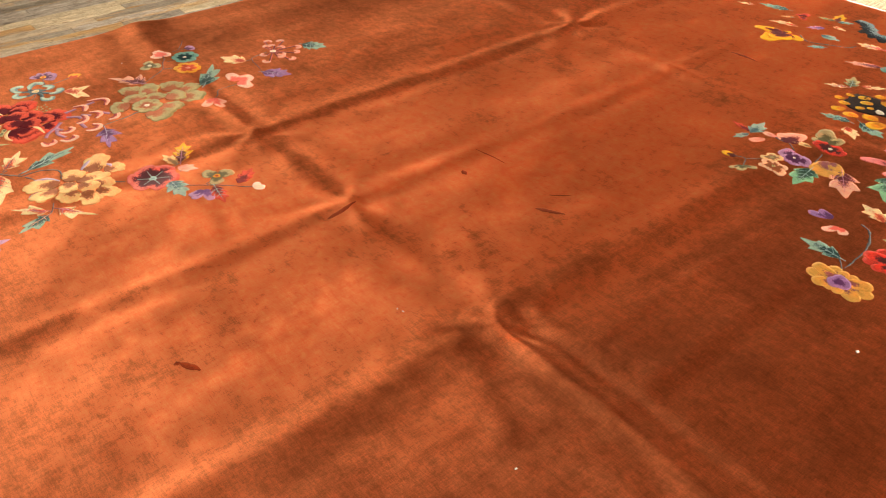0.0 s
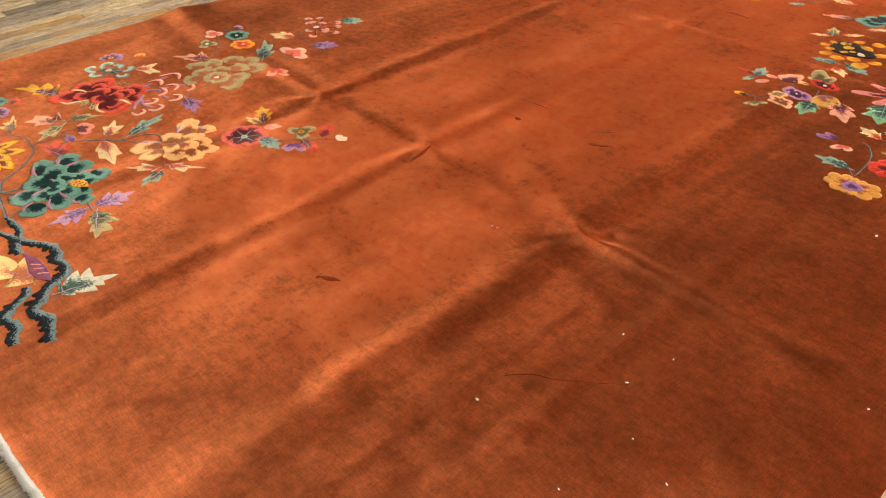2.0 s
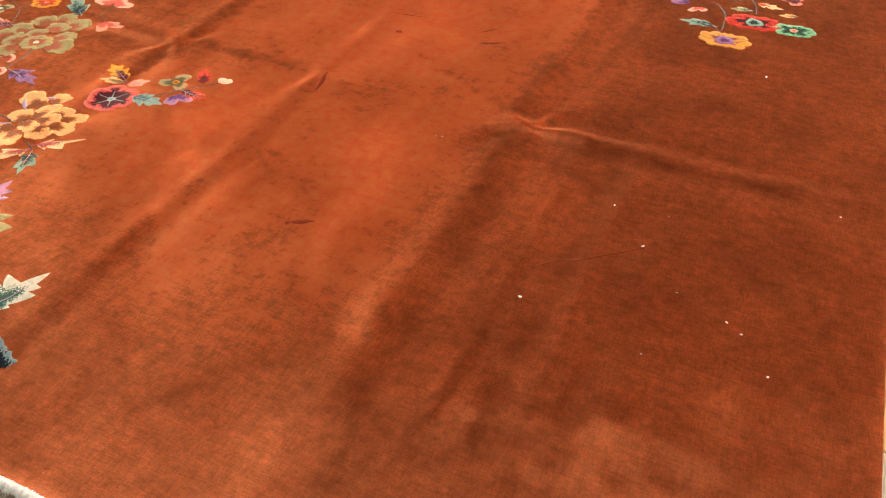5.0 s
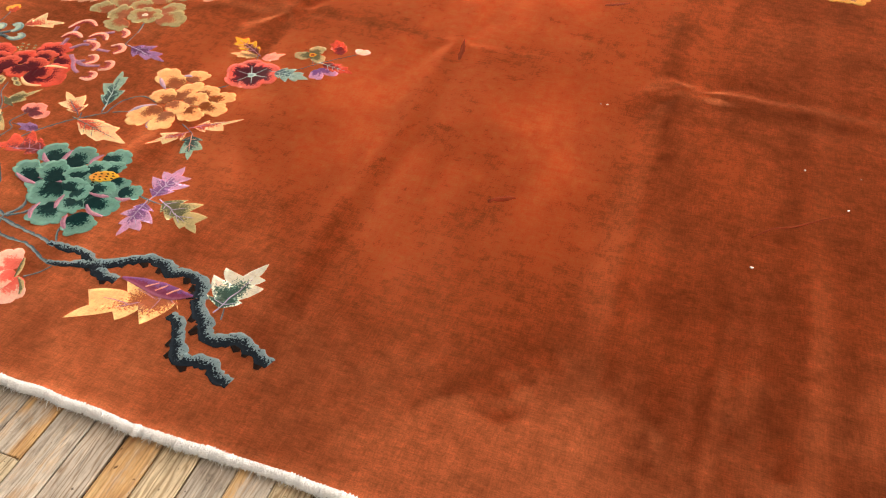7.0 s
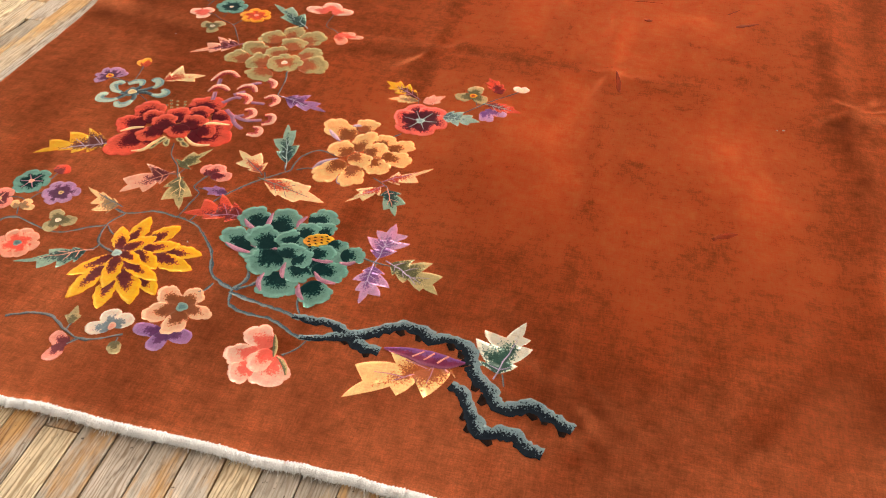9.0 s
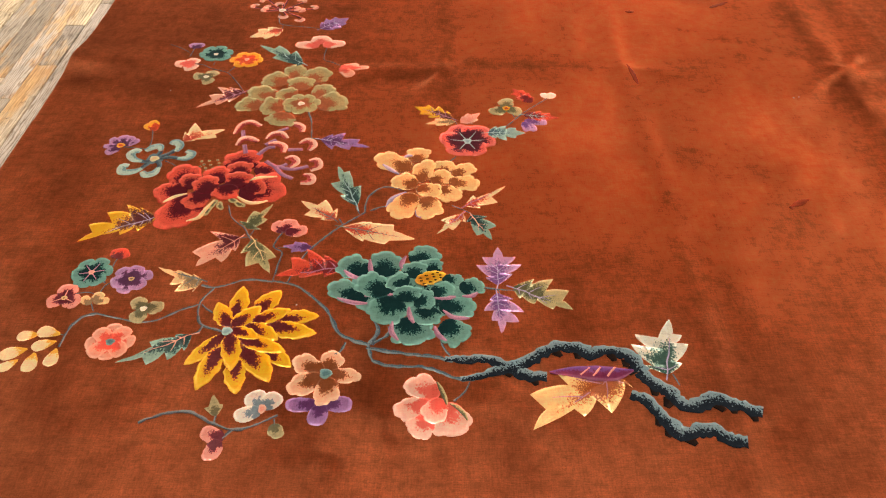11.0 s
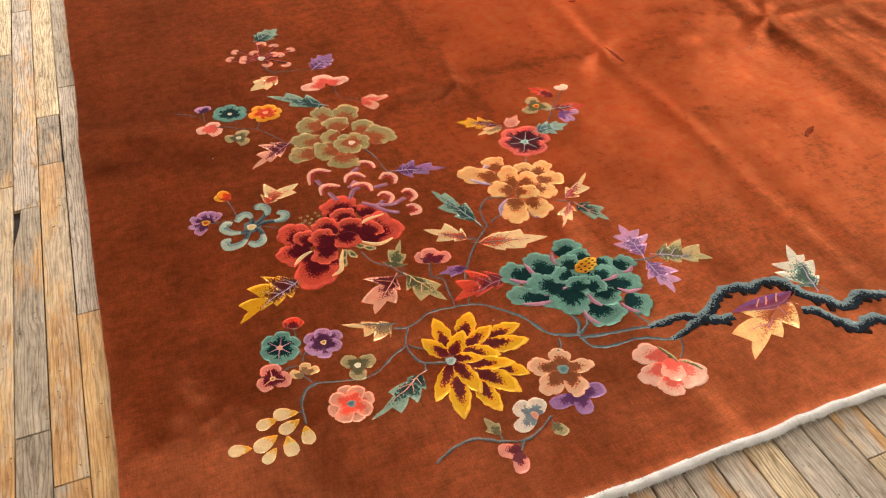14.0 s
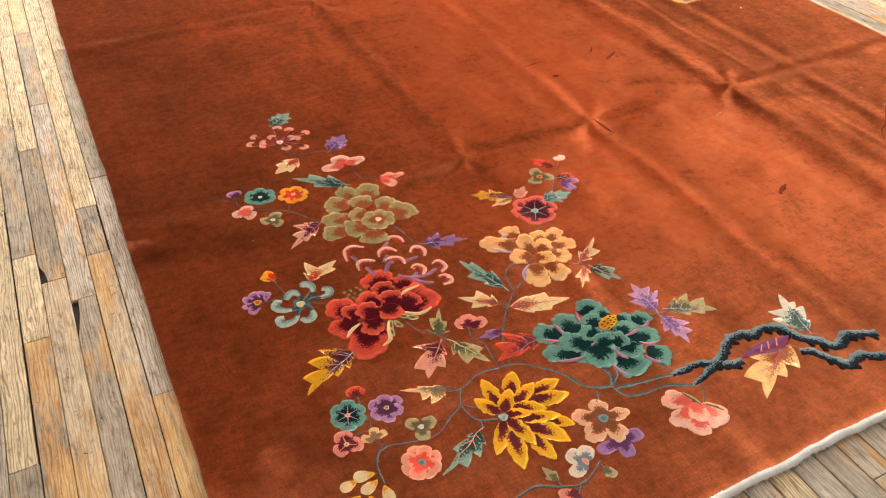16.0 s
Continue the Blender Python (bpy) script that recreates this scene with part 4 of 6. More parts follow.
def drop(parent, base, tip, width, key="amber", level=1, name="berry"):
    """A tear-shaped bud, narrow at its base."""
    bx, by, dx, dy = axes(base, tip)
    n, out, along = 22, [], []
    for i in range(n):
        a = 2 * math.pi * i / n
        s = 0.5 + 0.5 * math.cos(a)
        u = 0.5 * width * math.sin(a) * (0.30 + 0.85 * s ** 0.8)
        out.append((bx + s * dx - u * dy, by + s * dy + u * dx))
        along.append(s)
    return pad(name, out, (bx + 0.6 * dx, by + 0.6 * dy), RAISED + 0.00005 * level, dye(key), parent, lambda k, i: min(1.0, max(0.0, 0.2 + k * (0.85 - 1.0 * along[i]))))


def curl(parent, root, head, hook, key, width=0.013, level=2, stalk="", name="curl"):
    """A hooked floret: a stalk that swells and rolls over at its head. hook: +1 or -1, the way it rolls."""
    rx, ry = root
    dx, dy = head[0] - rx, head[1] - ry
    length = math.hypot(dx, dy)
    ux, uy = dx / length, dy / length
    vx, vy = -uy * hook, ux * hook
    r = width * 0.72
    pts = [(rx, ry), (rx + 0.55 * dx, ry + 0.55 * dy)]
    arc = []
    for k in range(7):
        a = math.pi * (1.0 - 1.25 * k / 6)
        c = (head[0] + vx * r - ux * r * 0.4, head[1] + vy * r - uy * r * 0.4)
        arc.append((c[0] + r * (math.cos(a) * vx + math.sin(a) * ux), c[1] + r * (math.cos(a) * vy + math.sin(a) * uy)))
    if stalk:
        ribbon("stalk", pts + arc[:2], (width * 0.35, width * 0.5, width * 0.6), stalk, parent, level)
        return ribbon(name, arc, (width * 0.5, width * 1.1, width * 1.25, width * 1.2, width * 1.0, width * 0.7), key, parent, level + 1, step=0.004)
    return ribbon(name, pts + arc, (width * 0.35, width * 0.5, width * 0.9, width * 1.15, width * 1.15, width * 0.95, width * 0.6), key, parent, level, step=0.004)


def floret(parent, stalk, crescent, key, stalk_key, width=0.0155):
    """A hooked floret: a plain stalk and a fat rolled head."""
    ribbon("stalk", stalk, (0.7 * width, 0.65 * width, 0.6 * width), stalk_key, parent, 6)
    return ribbon("floret", crescent, (0.55 * width, 1.05 * width, 1.25 * width, 1.1 * width, 0.7 * width), key, parent, 7.5, step=0.003)


def stem(points, width=0.005, key="stem", level=0, knobby=1.2, label="grey-blue woven stem"):
    width *= 0.80
    return ribbon("stem", points, (width, width * 0.9, width * 0.8), key, RUG, level, knobby=knobby, label=label, seed=points[0][0] * 10)


def branch(points, widths, label="dark blue-grey woven bark branch", key="bark", level=1, knobby=0.6):
    """A bark branch with dark stubs of lost twigs along its shaded side."""
    ob = ribbon("branch", points, widths, key, RUG, level, step=0.005, knobby=knobby, label=label, seed=points[0][1] * 10)
    rng = random.Random(int(1000 * points[0][0]))
    for (ax, ay), (bx, by), w in zip(points[1:], points[2:], widths[1:]):
        if rng.random() < 0.55 and w > 0.016:
            t, run = rng.uniform(0.2, 0.8), math.hypot(bx - ax, by - ay)
            ux, uy = (bx - ax) / run, (by - ay) / run
            sx, sy = uy, -ux
            cx, cy = ax + t * (bx - ax), ay + t * (by - ay)
            ribbon("stub", [(cx + sx * w * q + ux * w * 0.5 * (q - 0.3), cy + sy * w * q + uy * w * 0.5 * (q - 0.3)) for q in (0.3, 0.6, 0.85)], (0.8 * w, 0.55 * w, 0.35 * w), "ink", ob, level - 0.6)
    return ob

# ---- spray in the front corner ----
# branches
branch([(1.221, 0.231), (1.234, 0.213), (1.255, 0.195), (1.270, 0.172), (1.286, 0.166), (1.316, 0.178), (1.335, 0.179), (1.357, 0.167), (1.391, 0.154)], (0.024, 0.026, 0.028, 0.024, 0.024, 0.027, 0.022, 0.024, 0.022))
branch([(1.033, 0.243), (1.055, 0.262), (1.081, 0.277), (1.105, 0.284), (1.128, 0.282), (1.148, 0.268), (1.173, 0.276), (1.195, 0.271), (1.214, 0.255), (1.221, 0.231)], (0.024, 0.025, 0.023, 0.026, 0.025, 0.026, 0.024, 0.024, 0.024, 0.026))
branch([(1.199, 0.188), (1.219, 0.178), (1.231, 0.158), (1.246, 0.136), (1.260, 0.115), (1.284, 0.121), (1.310, 0.122), (1.330, 0.108), (1.354, 0.102)], (0.016, 0.022, 0.022, 0.024, 0.026, 0.023, 0.024, 0.024, 0.022))
branch([(0.915, 0.255), (0.940, 0.255), (0.968, 0.258), (0.994, 0.254), (1.015, 0.244), (1.039, 0.252)], (0.009, 0.015, 0.018, 0.019, 0.018, 0.018))
branch([(0.940, 0.217), (0.972, 0.224), (1.000, 0.235), (1.038, 0.242)], (0.009, 0.014, 0.020, 0.022))
branch([(1.015, 0.241), (1.043, 0.225), (1.074, 0.221)], (0.020, 0.022, 0.020))
stem([(0.928, 0.252), (0.894, 0.260), (0.861, 0.267), (0.828, 0.274), (0.788, 0.281)], 0.009, "vine")
stem([(0.969, 0.220), (0.931, 0.219), (0.883, 0.239), (0.831, 0.244), (0.801, 0.256), (0.791, 0.286)], 0.008, "vine")
stem([(0.793, 0.288), (0.805, 0.316), (0.797, 0.343)], 0.008, "vine")
stem([(0.796, 0.289), (0.821, 0.309), (0.824, 0.327)], 0.008, "vine")
stem([(0.924, 0.263), (0.912, 0.281), (0.908, 0.302)], 0.005, "vine")
stem([(0.793, 0.288), (0.764, 0.299), (0.740, 0.314), (0.727, 0.343), (0.710, 0.371), (0.683, 0.399)], 0.008, "vine")
stem([(0.683, 0.399), (0.654, 0.424), (0.611, 0.434), (0.566, 0.438), (0.536, 0.426), (0.511, 0.420), (0.490, 0.425)], 0.006)
stem([(0.754, 0.293), (0.746, 0.274), (0.736, 0.268)], 0.006, "vine")
stem([(0.514, 0.419), (0.497, 0.385), (0.500, 0.354), (0.512, 0.332), (0.554, 0.315)], 0.005)
stem([(0.501, 0.380), (0.512, 0.368), (0.531, 0.356)], 0.004)
stem([(0.512, 0.332), (0.509, 0.318), (0.498, 0.312)], 0.005)
stem([(0.499, 0.382), (0.466, 0.367), (0.431, 0.343), (0.398, 0.340), (0.355, 0.351), (0.327, 0.358)], 0.005)
stem([(0.327, 0.358), (0.306, 0.349), (0.294, 0.325), (0.291, 0.301), (0.291, 0.283)], 0.006)
stem([(0.289, 0.310), (0.277, 0.313)], 0.003)
stem([(0.321, 0.363), (0.313, 0.378), (0.308, 0.387)], 0.003)
stem([(0.316, 0.401), (0.298, 0.408), (0.281, 0.405), (0.268, 0.398)], 0.003)
stem([(0.318, 0.400), (0.322, 0.423), (0.332, 0.433)], 0.003)
stem([(0.320, 0.430), (0.312, 0.442)], 0.003)
stem([(0.321, 0.470), (0.323, 0.492)], 0.003)
stem([(0.400, 0.339), (0.403, 0.360)], 0.003)
stem([(0.459, 0.138), (0.494, 0.153), (0.533, 0.155), (0.573, 0.134), (0.604, 0.124), (0.637, 0.133), (0.665, 0.151)], 0.006)
stem([(0.573, 0.137), (0.573, 0.150)], 0.004)
stem([(0.661, 0.143), (0.662, 0.132)], 0.004)
stem([(0.602, 0.123), (0.590, 0.109)], 0.005)
stem([(0.929, 0.174), (0.945, 0.193), (0.953, 0.212)], 0.004)
stem([(0.639, 0.429), (0.650, 0.474), (0.669, 0.517), (0.699, 0.558), (0.723, 0.585), (0.761, 0.621)], 0.005)
stem([(0.723, 0.585), (0.714, 0.603)], 0.003)
stem([(0.761, 0.621), (0.762, 0.652), (0.770, 0.678), (0.795, 0.700), (0.832, 0.692)], 0.004)
stem([(0.752, 0.617), (0.743, 0.639)], 0.003)
stem([(0.771, 0.628), (0.793, 0.639), (0.810, 0.639)], 0.004)
stem([(0.614, 0.452), (0.616, 0.481), (0.618, 0.510), (0.600, 0.525), (0.612, 0.566)], 0.004)
stem([(0.608, 0.523), (0.641, 0.521)], 0.003)
stem([(0.612, 0.430), (0.615, 0.461)], 0.003)
stem([(0.495, 0.643), (0.508, 0.607), (0.537, 0.576), (0.551, 0.551)], 0.004)
stem([(0.551, 0.551), (0.558, 0.576)], 0.003)
stem([(0.551, 0.551), (0.534, 0.548)], 0.003)
stem([(0.551, 0.551), (0.560, 0.536)], 0.003)
stem([(0.980, 0.417), (1.011, 0.412), (1.043, 0.409)], 0.004)
stem([(1.008, 0.413), (1.009, 0.400)], 0.003)
stem([(1.278, 0.205), (1.271, 0.227)], 0.003)
stem([(0.939, 0.805), (0.924, 0.783)], 0.004)
stem([(0.929, 0.641), (0.957, 0.628), (0.970, 0.614)], 0.003)
stem([(0.609, 0.976), (0.621, 0.934), (0.628, 0.872)], 0.004)
stem([(0.628, 0.872), (0.648, 0.868)], 0.003)
stem([(0.222, 1.286), (0.253, 1.267), (0.280, 1.244)], 0.002)
stem([(0.285, 1.223), (0.287, 1.265)], 0.003)
stem([(0.304, 1.183), (0.330, 1.177), (0.353, 1.161), (0.394, 1.143), (0.426, 1.098), (0.454, 1.050)], 0.003)
stem([(0.394, 1.143), (0.407, 1.169)], 0.003)
stem([(0.353, 1.177), (0.355, 1.197)], 0.003)
stem([(0.358, 1.154), (0.349, 1.132)], 0.002)
stem([(0.472, 1.452), (0.481, 1.400), (0.507, 1.385), (0.567, 1.377), (0.599, 1.369)], 0.003)
stem([(0.492, 1.385), (0.493, 1.360)], 0.002)
stem([(0.619, 1.273), (0.618, 1.214), (0.645, 1.196), (0.668, 1.174)], 0.002)
stem([(0.221, 0.843), (0.255, 0.838), (0.284, 0.833)], 0.003)
stem([(0.276, 0.910), (0.285, 0.869), (0.287, 0.843)], 0.003)
stem([(0.334, 0.791), (0.354, 0.778), (0.365, 0.767)], 0.003)
stem([(0.351, 0.877), (0.355, 0.854)], 0.002)
stem([(0.934, 0.950), (0.944, 0.919), (0.947, 0.896)], 0.003)
stem([(1.009, 0.869), (1.052, 0.916), (1.092, 0.968), (1.130, 1.009), (1.150, 1.030)], 0.003)
stem([(1.071, 0.949), (1.061, 0.976)], 0.002)

# large blossoms
peony = petal_flower("dark green peony with pale teal petal rims and mauve folds", [
    ((0.863, 0.475), (0.888, 0.521), (0.54, 0.69)), ((0.893, 0.449), (0.897, 0.488), (0.83, 0.45)), ((0.805, 0.444), (0.810, 0.510), (0.46, 0.48)), ((0.776, 0.446), (0.725, 0.483), (0.39, 0.60)), ((0.781, 0.383), (0.711, 0.419), (0.24, 0.42)), ((0.910, 0.437), (0.948, 0.435), (0.40, 0.40)), ((0.941, 0.413), (0.983, 0.425), (0.51, 0.50)), ((0.905, 0.367), (0.969, 0.371), (0.42, 0.37)), ((0.853, 0.348), (0.861, 0.286), (0.68, 0.53)), ((0.911, 0.334), (0.955, 0.303), (0.41, 0.71)), ((0.886, 0.369), (0.880, 0.328), (0.70, 0.64)), ((0.831, 0.393), (0.803, 0.337), (0.59, 0.56))],
    "green", lobes=7, step=1.1, name="peony")
add_petals(peony, [((0.819, 0.401), (0.763, 0.442), (0.40, 0.43)), ((0.858, 0.440), (0.867, 0.481), (0.59, 0.53)), ((0.893, 0.395), (0.933, 0.415), (0.52, 0.30)), ((0.862, 0.382), (0.899, 0.381), (0.72, 0.51)), ((0.848, 0.418), (0.816, 0.438), (0.53, 0.78)), ((0.845, 0.383), (0.851, 0.421), (0.59, 0.75))], "green", 7, 13, 1.1)
for run in ([(0.845, 0.499), (0.838, 0.480), (0.840, 0.461)], [(0.780, 0.490), (0.783, 0.465), (0.785, 0.450)], [(0.736, 0.461), (0.751, 0.446), (0.771, 0.437)], [(0.730, 0.392), (0.757, 0.381), (0.783, 0.379)], [(0.777, 0.396), (0.799, 0.399), (0.826, 0.401)], [(0.854, 0.371), (0.856, 0.351), (0.864, 0.333)], [(0.828, 0.338), (0.827, 0.316), (0.839, 0.296)], [(0.896, 0.388), (0.918, 0.389), (0.934, 0.394)], [(0.912, 0.360), (0.929, 0.346), (0.956, 0.345)], [(0.898, 0.324), (0.904, 0.305), (0.918, 0.292)], [(0.945, 0.396), (0.960, 0.396), (0.972, 0.405)]):
    ribbon("petal_fold", run, (0.003, 0.0095, 0.010, 0.004), "mauve", peony, 12.5)
disc(peony, (0.821, 0.410), 0.075, "green", -1, "petal", 1, 0.75)
disc(peony, (0.898, 0.388), 0.062, "green", -1, "petal", 2, 0.8)
petal(peony, (0.863, 0.430), (0.917, 0.450), (0.30, 0.34), "gold", 21, "point", name="flower_centre")
for q in ((0.874, 0.431), (0.885, 0.435), (0.896, 0.440), (0.907, 0.445), (0.879, 0.423), (0.890, 0.427), (0.899, 0.432), (0.882, 0.444), (0.894, 0.447), (0.902, 0.451), (0.882, 0.417), (0.873, 0.438), (0.908, 0.438)):
    disc(peony, q, 0.0030, "ink", 24, "seed", 2, 0.6)

peony = petal_flower("crimson peony with maroon petals and cream folded edges", [
    ((0.497, 0.755), (0.493, 0.827), (0.57, 0.58)), ((0.534, 0.742), (0.564, 0.777), (0.62, 0.76)), ((0.507, 0.682), (0.598, 0.693), (0.68, 0.38)), ((0.405, 0.700), (0.369, 0.772), (0.44, 0.47)), ((0.403, 0.696), (0.339, 0.683), (0.60, 0.43)), ((0.425, 0.675), (0.377, 0.582), (0.45, 0.39)), ((0.496, 0.734), (0.493, 0.788), (0.49, 0.50)), ((0.520, 0.692), (0.559, 0.703), (0.85, 0.51)), ((0.415, 0.698), (0.388, 0.742), (0.40, 0.53))],
    "red", lobes=6, step=1.1, name="peony")
add_petals(peony, [((0.458, 0.711), (0.449, 0.770), (0.53, 0.41)), ((0.494, 0.696), (0.500, 0.753), (0.49, 0.49)), ((0.446, 0.687), (0.419, 0.635), (0.37, 0.55)), ((0.446, 0.681), (0.423, 0.735), (0.43, 0.53)), ((0.482, 0.711), (0.476, 0.662), (0.60, 0.52))], "red", 6, 10, 1.1)
for run in ([(0.364, 0.654), (0.382, 0.671), (0.405, 0.681)], [(0.522, 0.724), (0.539, 0.733), (0.575, 0.737)], [(0.504, 0.672), (0.528, 0.654), (0.548, 0.652), (0.568, 0.659)], [(0.423, 0.596), (0.444, 0.607), (0.453, 0.635), (0.464, 0.661)]):
    ribbon("petal_fold", run, (0.004, 0.010, 0.009, 0.004), "creamfold", peony, 10)
for q, turn in (((0.463, 0.648), 1.2), ((0.478, 0.642), 1.9), ((0.499, 0.660), 2.4), ((0.515, 0.647), 2.6), ((0.456, 0.626), 1.3)):
    disc(peony, q, 0.014, "leafolive", 3, "sepal", 3, 0.5, turn)
for q in ((0.410, 0.790), (0.425, 0.791), (0.442, 0.794), (0.417, 0.778), (0.431, 0.777), (0.447, 0.783), (0.410, 0.771), (0.423, 0.766), (0.438, 0.767), (0.427, 0.757), (0.449, 0.772)):
    disc(peony, q, 0.0032, "leafolive", 1, "stamen", 1)

peony = petal_flower("cream peony with brown petal hearts", [
    ((0.856, 0.786), (0.862, 0.836), (0.49, 0.53)), ((0.848, 0.757), (0.774, 0.808), (0.35, 0.35)), ((0.910, 0.743), (0.924, 0.786), (0.59, 0.44)), ((0.932, 0.739), (0.969, 0.781), (0.30, 0.48)), ((0.865, 0.715), (0.886, 0.788), (0.38, 0.25)), ((0.887, 0.712), (0.919, 0.754), (0.30, 0.60)), ((0.923, 0.716), (0.985, 0.715), (0.41, 0.40)), ((0.858, 0.704), (0.811, 0.728), (0.47, 0.59)), ((0.903, 0.695), (0.943, 0.665), (0.54, 0.60)), ((0.860, 0.703), (0.906, 0.673), (0.46, 0.41)), ((0.875, 0.670), (0.885, 0.602), (0.45, 0.31)), ((0.853, 0.682), (0.818, 0.608), (0.36, 0.33))],
    "cream", lobes=6, step=1.1, name="peony")
for run in ([(0.787, 0.777), (0.804, 0.759), (0.823, 0.742)], [(0.801, 0.639), (0.813, 0.666), (0.839, 0.686)], [(0.859, 0.631), (0.866, 0.613), (0.877, 0.606)], [(0.831, 0.801), (0.839, 0.807), (0.849, 0.807)]):
    ribbon("petal_fold", run, (0.004, 0.011, 0.010, 0.004), "veinlilac", peony, 2)

peony = petal_flower("olive green peony with tan hearts", [
    ((0.555, 1.108), (0.554, 1.182), (0.37, 0.39)), ((0.593, 1.100), (0.621, 1.169), (0.41, 0.50)), ((0.545, 1.098), (0.488, 1.131), (0.52, 0.51)), ((0.618, 1.032), (0.634, 1.097), (0.32, 0.49)), ((0.624, 1.001), (0.693, 1.023), (0.67, 0.48)), ((0.531, 1.027), (0.458, 1.064), (0.25, 0.49)), ((0.577, 1.068), (0.576, 1.128), (0.56, 0.54)), ((0.499, 0.998), (0.438, 1.006), (0.36, 0.60)), ((0.557, 0.975), (0.536, 0.926), (0.83, 0.58)), ((0.568, 1.035), (0.528, 1.059), (0.51, 0.79)), ((0.553, 0.993), (0.496, 0.994), (0.45, 0.83))],
    "olive", lobes=6, step=1.1, name="peony")
for k in range(7):
    a, c = radians(51.4 * k + 10), (0.588, 1.010)
    petal(peony, c, (c[0] + 0.043 * math.cos(a), c[1] + 0.040 * math.sin(a)), 0.95, "olive", 14 + k % 2, seed=k)
disc(peony, (0.588, 1.010), 0.008, "white", 18, "flower_centre", 2)

dahlia = petal_flower("yellow dahlia with maroon petal hearts", [
    ((0.559, 0.338), (0.564, 0.423), (0.18, 0.26)), ((0.595, 0.358), (0.632, 0.412), (0.33, 0.31)), ((0.558, 0.328), (0.527, 0.385), (0.30, 0.23)), ((0.639, 0.337), (0.705, 0.350), (0.36, 0.18)), ((0.623, 0.333), (0.705, 0.312), (0.18, 0.31)), ((0.619, 0.275), (0.672, 0.241), (0.34, 0.18)), ((0.584, 0.282), (0.642, 0.211), (0.32, 0.18)), ((0.556, 0.312), (0.501, 0.246), (0.23, 0.18)), ((0.554, 0.283), (0.531, 0.196), (0.22, 0.23)), ((0.581, 0.259), (0.595, 0.188), (0.24, 0.28)), ((0.562, 0.326), (0.603, 0.375), (0.29, 0.32)), ((0.594, 0.337), (0.656, 0.366), (0.26, 0.24))],
    "dahlia", "point", step=1.1, name="dahlia")
add_petals(dahlia, [((0.582, 0.328), (0.644, 0.297), (0.32, 0.18)), ((0.579, 0.300), (0.660, 0.272), (0.21, 0.18)), ((0.559, 0.312), (0.579, 0.232), (0.25, 0.18)), ((0.562, 0.320), (0.612, 0.300), (0.31, 0.21))], "dahlia", 3, 13, 1.1, "point")
disc(dahlia, (0.556, 0.317), 0.009, "veinblue", 20, "flower_centre", 1)

pink = petal_flower("coral pink half-open blossom with an olive edge", [
    ((0.906, 0.181), (0.854, 0.211), (0.30, 0.46)), ((0.894, 0.170), (0.839, 0.163), (0.56, 0.27)), ((0.916, 0.170), (0.937, 0.114), (0.44, 0.60)), ((0.893, 0.143), (0.865, 0.115), (0.59, 0.52)), ((0.910, 0.178), (0.891, 0.135), (0.44, 0.43))],
    "pink", lobes=5, step=1.1, name="blossom")
for run in ([(0.903, 0.209), (0.909, 0.196), (0.915, 0.180), (0.918, 0.167)], [(0.923, 0.169), (0.933, 0.164), (0.942, 0.154), (0.949, 0.140)]):
    ribbon("sepal", run, (0.003, 0.008, 0.008, 0.003), "leafolive", pink, 7)

# curled blossoms
root = flower_root("pink blossom of hooked florets on lilac stalks", (0.517, 0.797), "blossom")
floret(root, [(0.483, 0.869), (0.474, 0.904)], [(0.458, 0.890), (0.468, 0.926), (0.486, 0.936), (0.512, 0.921)], "curlpink", "curlstalk")
floret(root, [(0.497, 0.816), (0.488, 0.849)], [(0.472, 0.846), (0.480, 0.871), (0.496, 0.872), (0.516, 0.860)], "curlpink", "curlstalk")
floret(root, [(0.553, 0.898), (0.573, 0.911)], [(0.566, 0.920), (0.583, 0.927), (0.601, 0.917), (0.605, 0.896)], "curlpink", "curlstalk")
floret(root, [(0.533, 0.847), (0.553, 0.867)], [(0.532, 0.869), (0.543, 0.888), (0.561, 0.889), (0.576, 0.870)], "curlpink", "curlstalk")
floret(root, [(0.523, 0.811), (0.539, 0.836), (0.555, 0.839)], [(0.539, 0.850), (0.556, 0.852), (0.573, 0.841), (0.574, 0.820)], "curlpink", "curlstalk")
floret(root, [(0.584, 0.829), (0.615, 0.831)], [(0.605, 0.852), (0.622, 0.865), (0.636, 0.848), (0.628, 0.826)], "curlpink", "curlstalk")
floret(root, [(0.543, 0.789), (0.569, 0.769), (0.589, 0.780)], [(0.583, 0.797), (0.597, 0.802), (0.607, 0.785), (0.596, 0.767)], "curlpink", "curlstalk")
floret(root, [(0.569, 0.771), (0.602, 0.761), (0.634, 0.771)], [(0.634, 0.789), (0.649, 0.792), (0.655, 0.770), (0.639, 0.757)], "curlpink", "curlstalk")
floret(root, [(0.564, 0.772), (0.583, 0.745), (0.607, 0.729)], [(0.627, 0.743), (0.643, 0.738), (0.645, 0.718), (0.625, 0.715)], "curlpink", "curlstalk")
root = flower_root("pale teal blossom of six curled petals with a cream centre", (0.313, 0.796), "blossom")
floret(root, [(0.309, 0.798), (0.313, 0.813), (0.316, 0.825)], [(0.316, 0.827), (0.308, 0.843), (0.295, 0.840), (0.283, 0.826)], "palecurl", "slate", 0.017)
floret(root, [(0.309, 0.798), (0.336, 0.818), (0.346, 0.832)], [(0.348, 0.824), (0.351, 0.846), (0.338, 0.860), (0.330, 0.850)], "palecurl", "slate", 0.017)
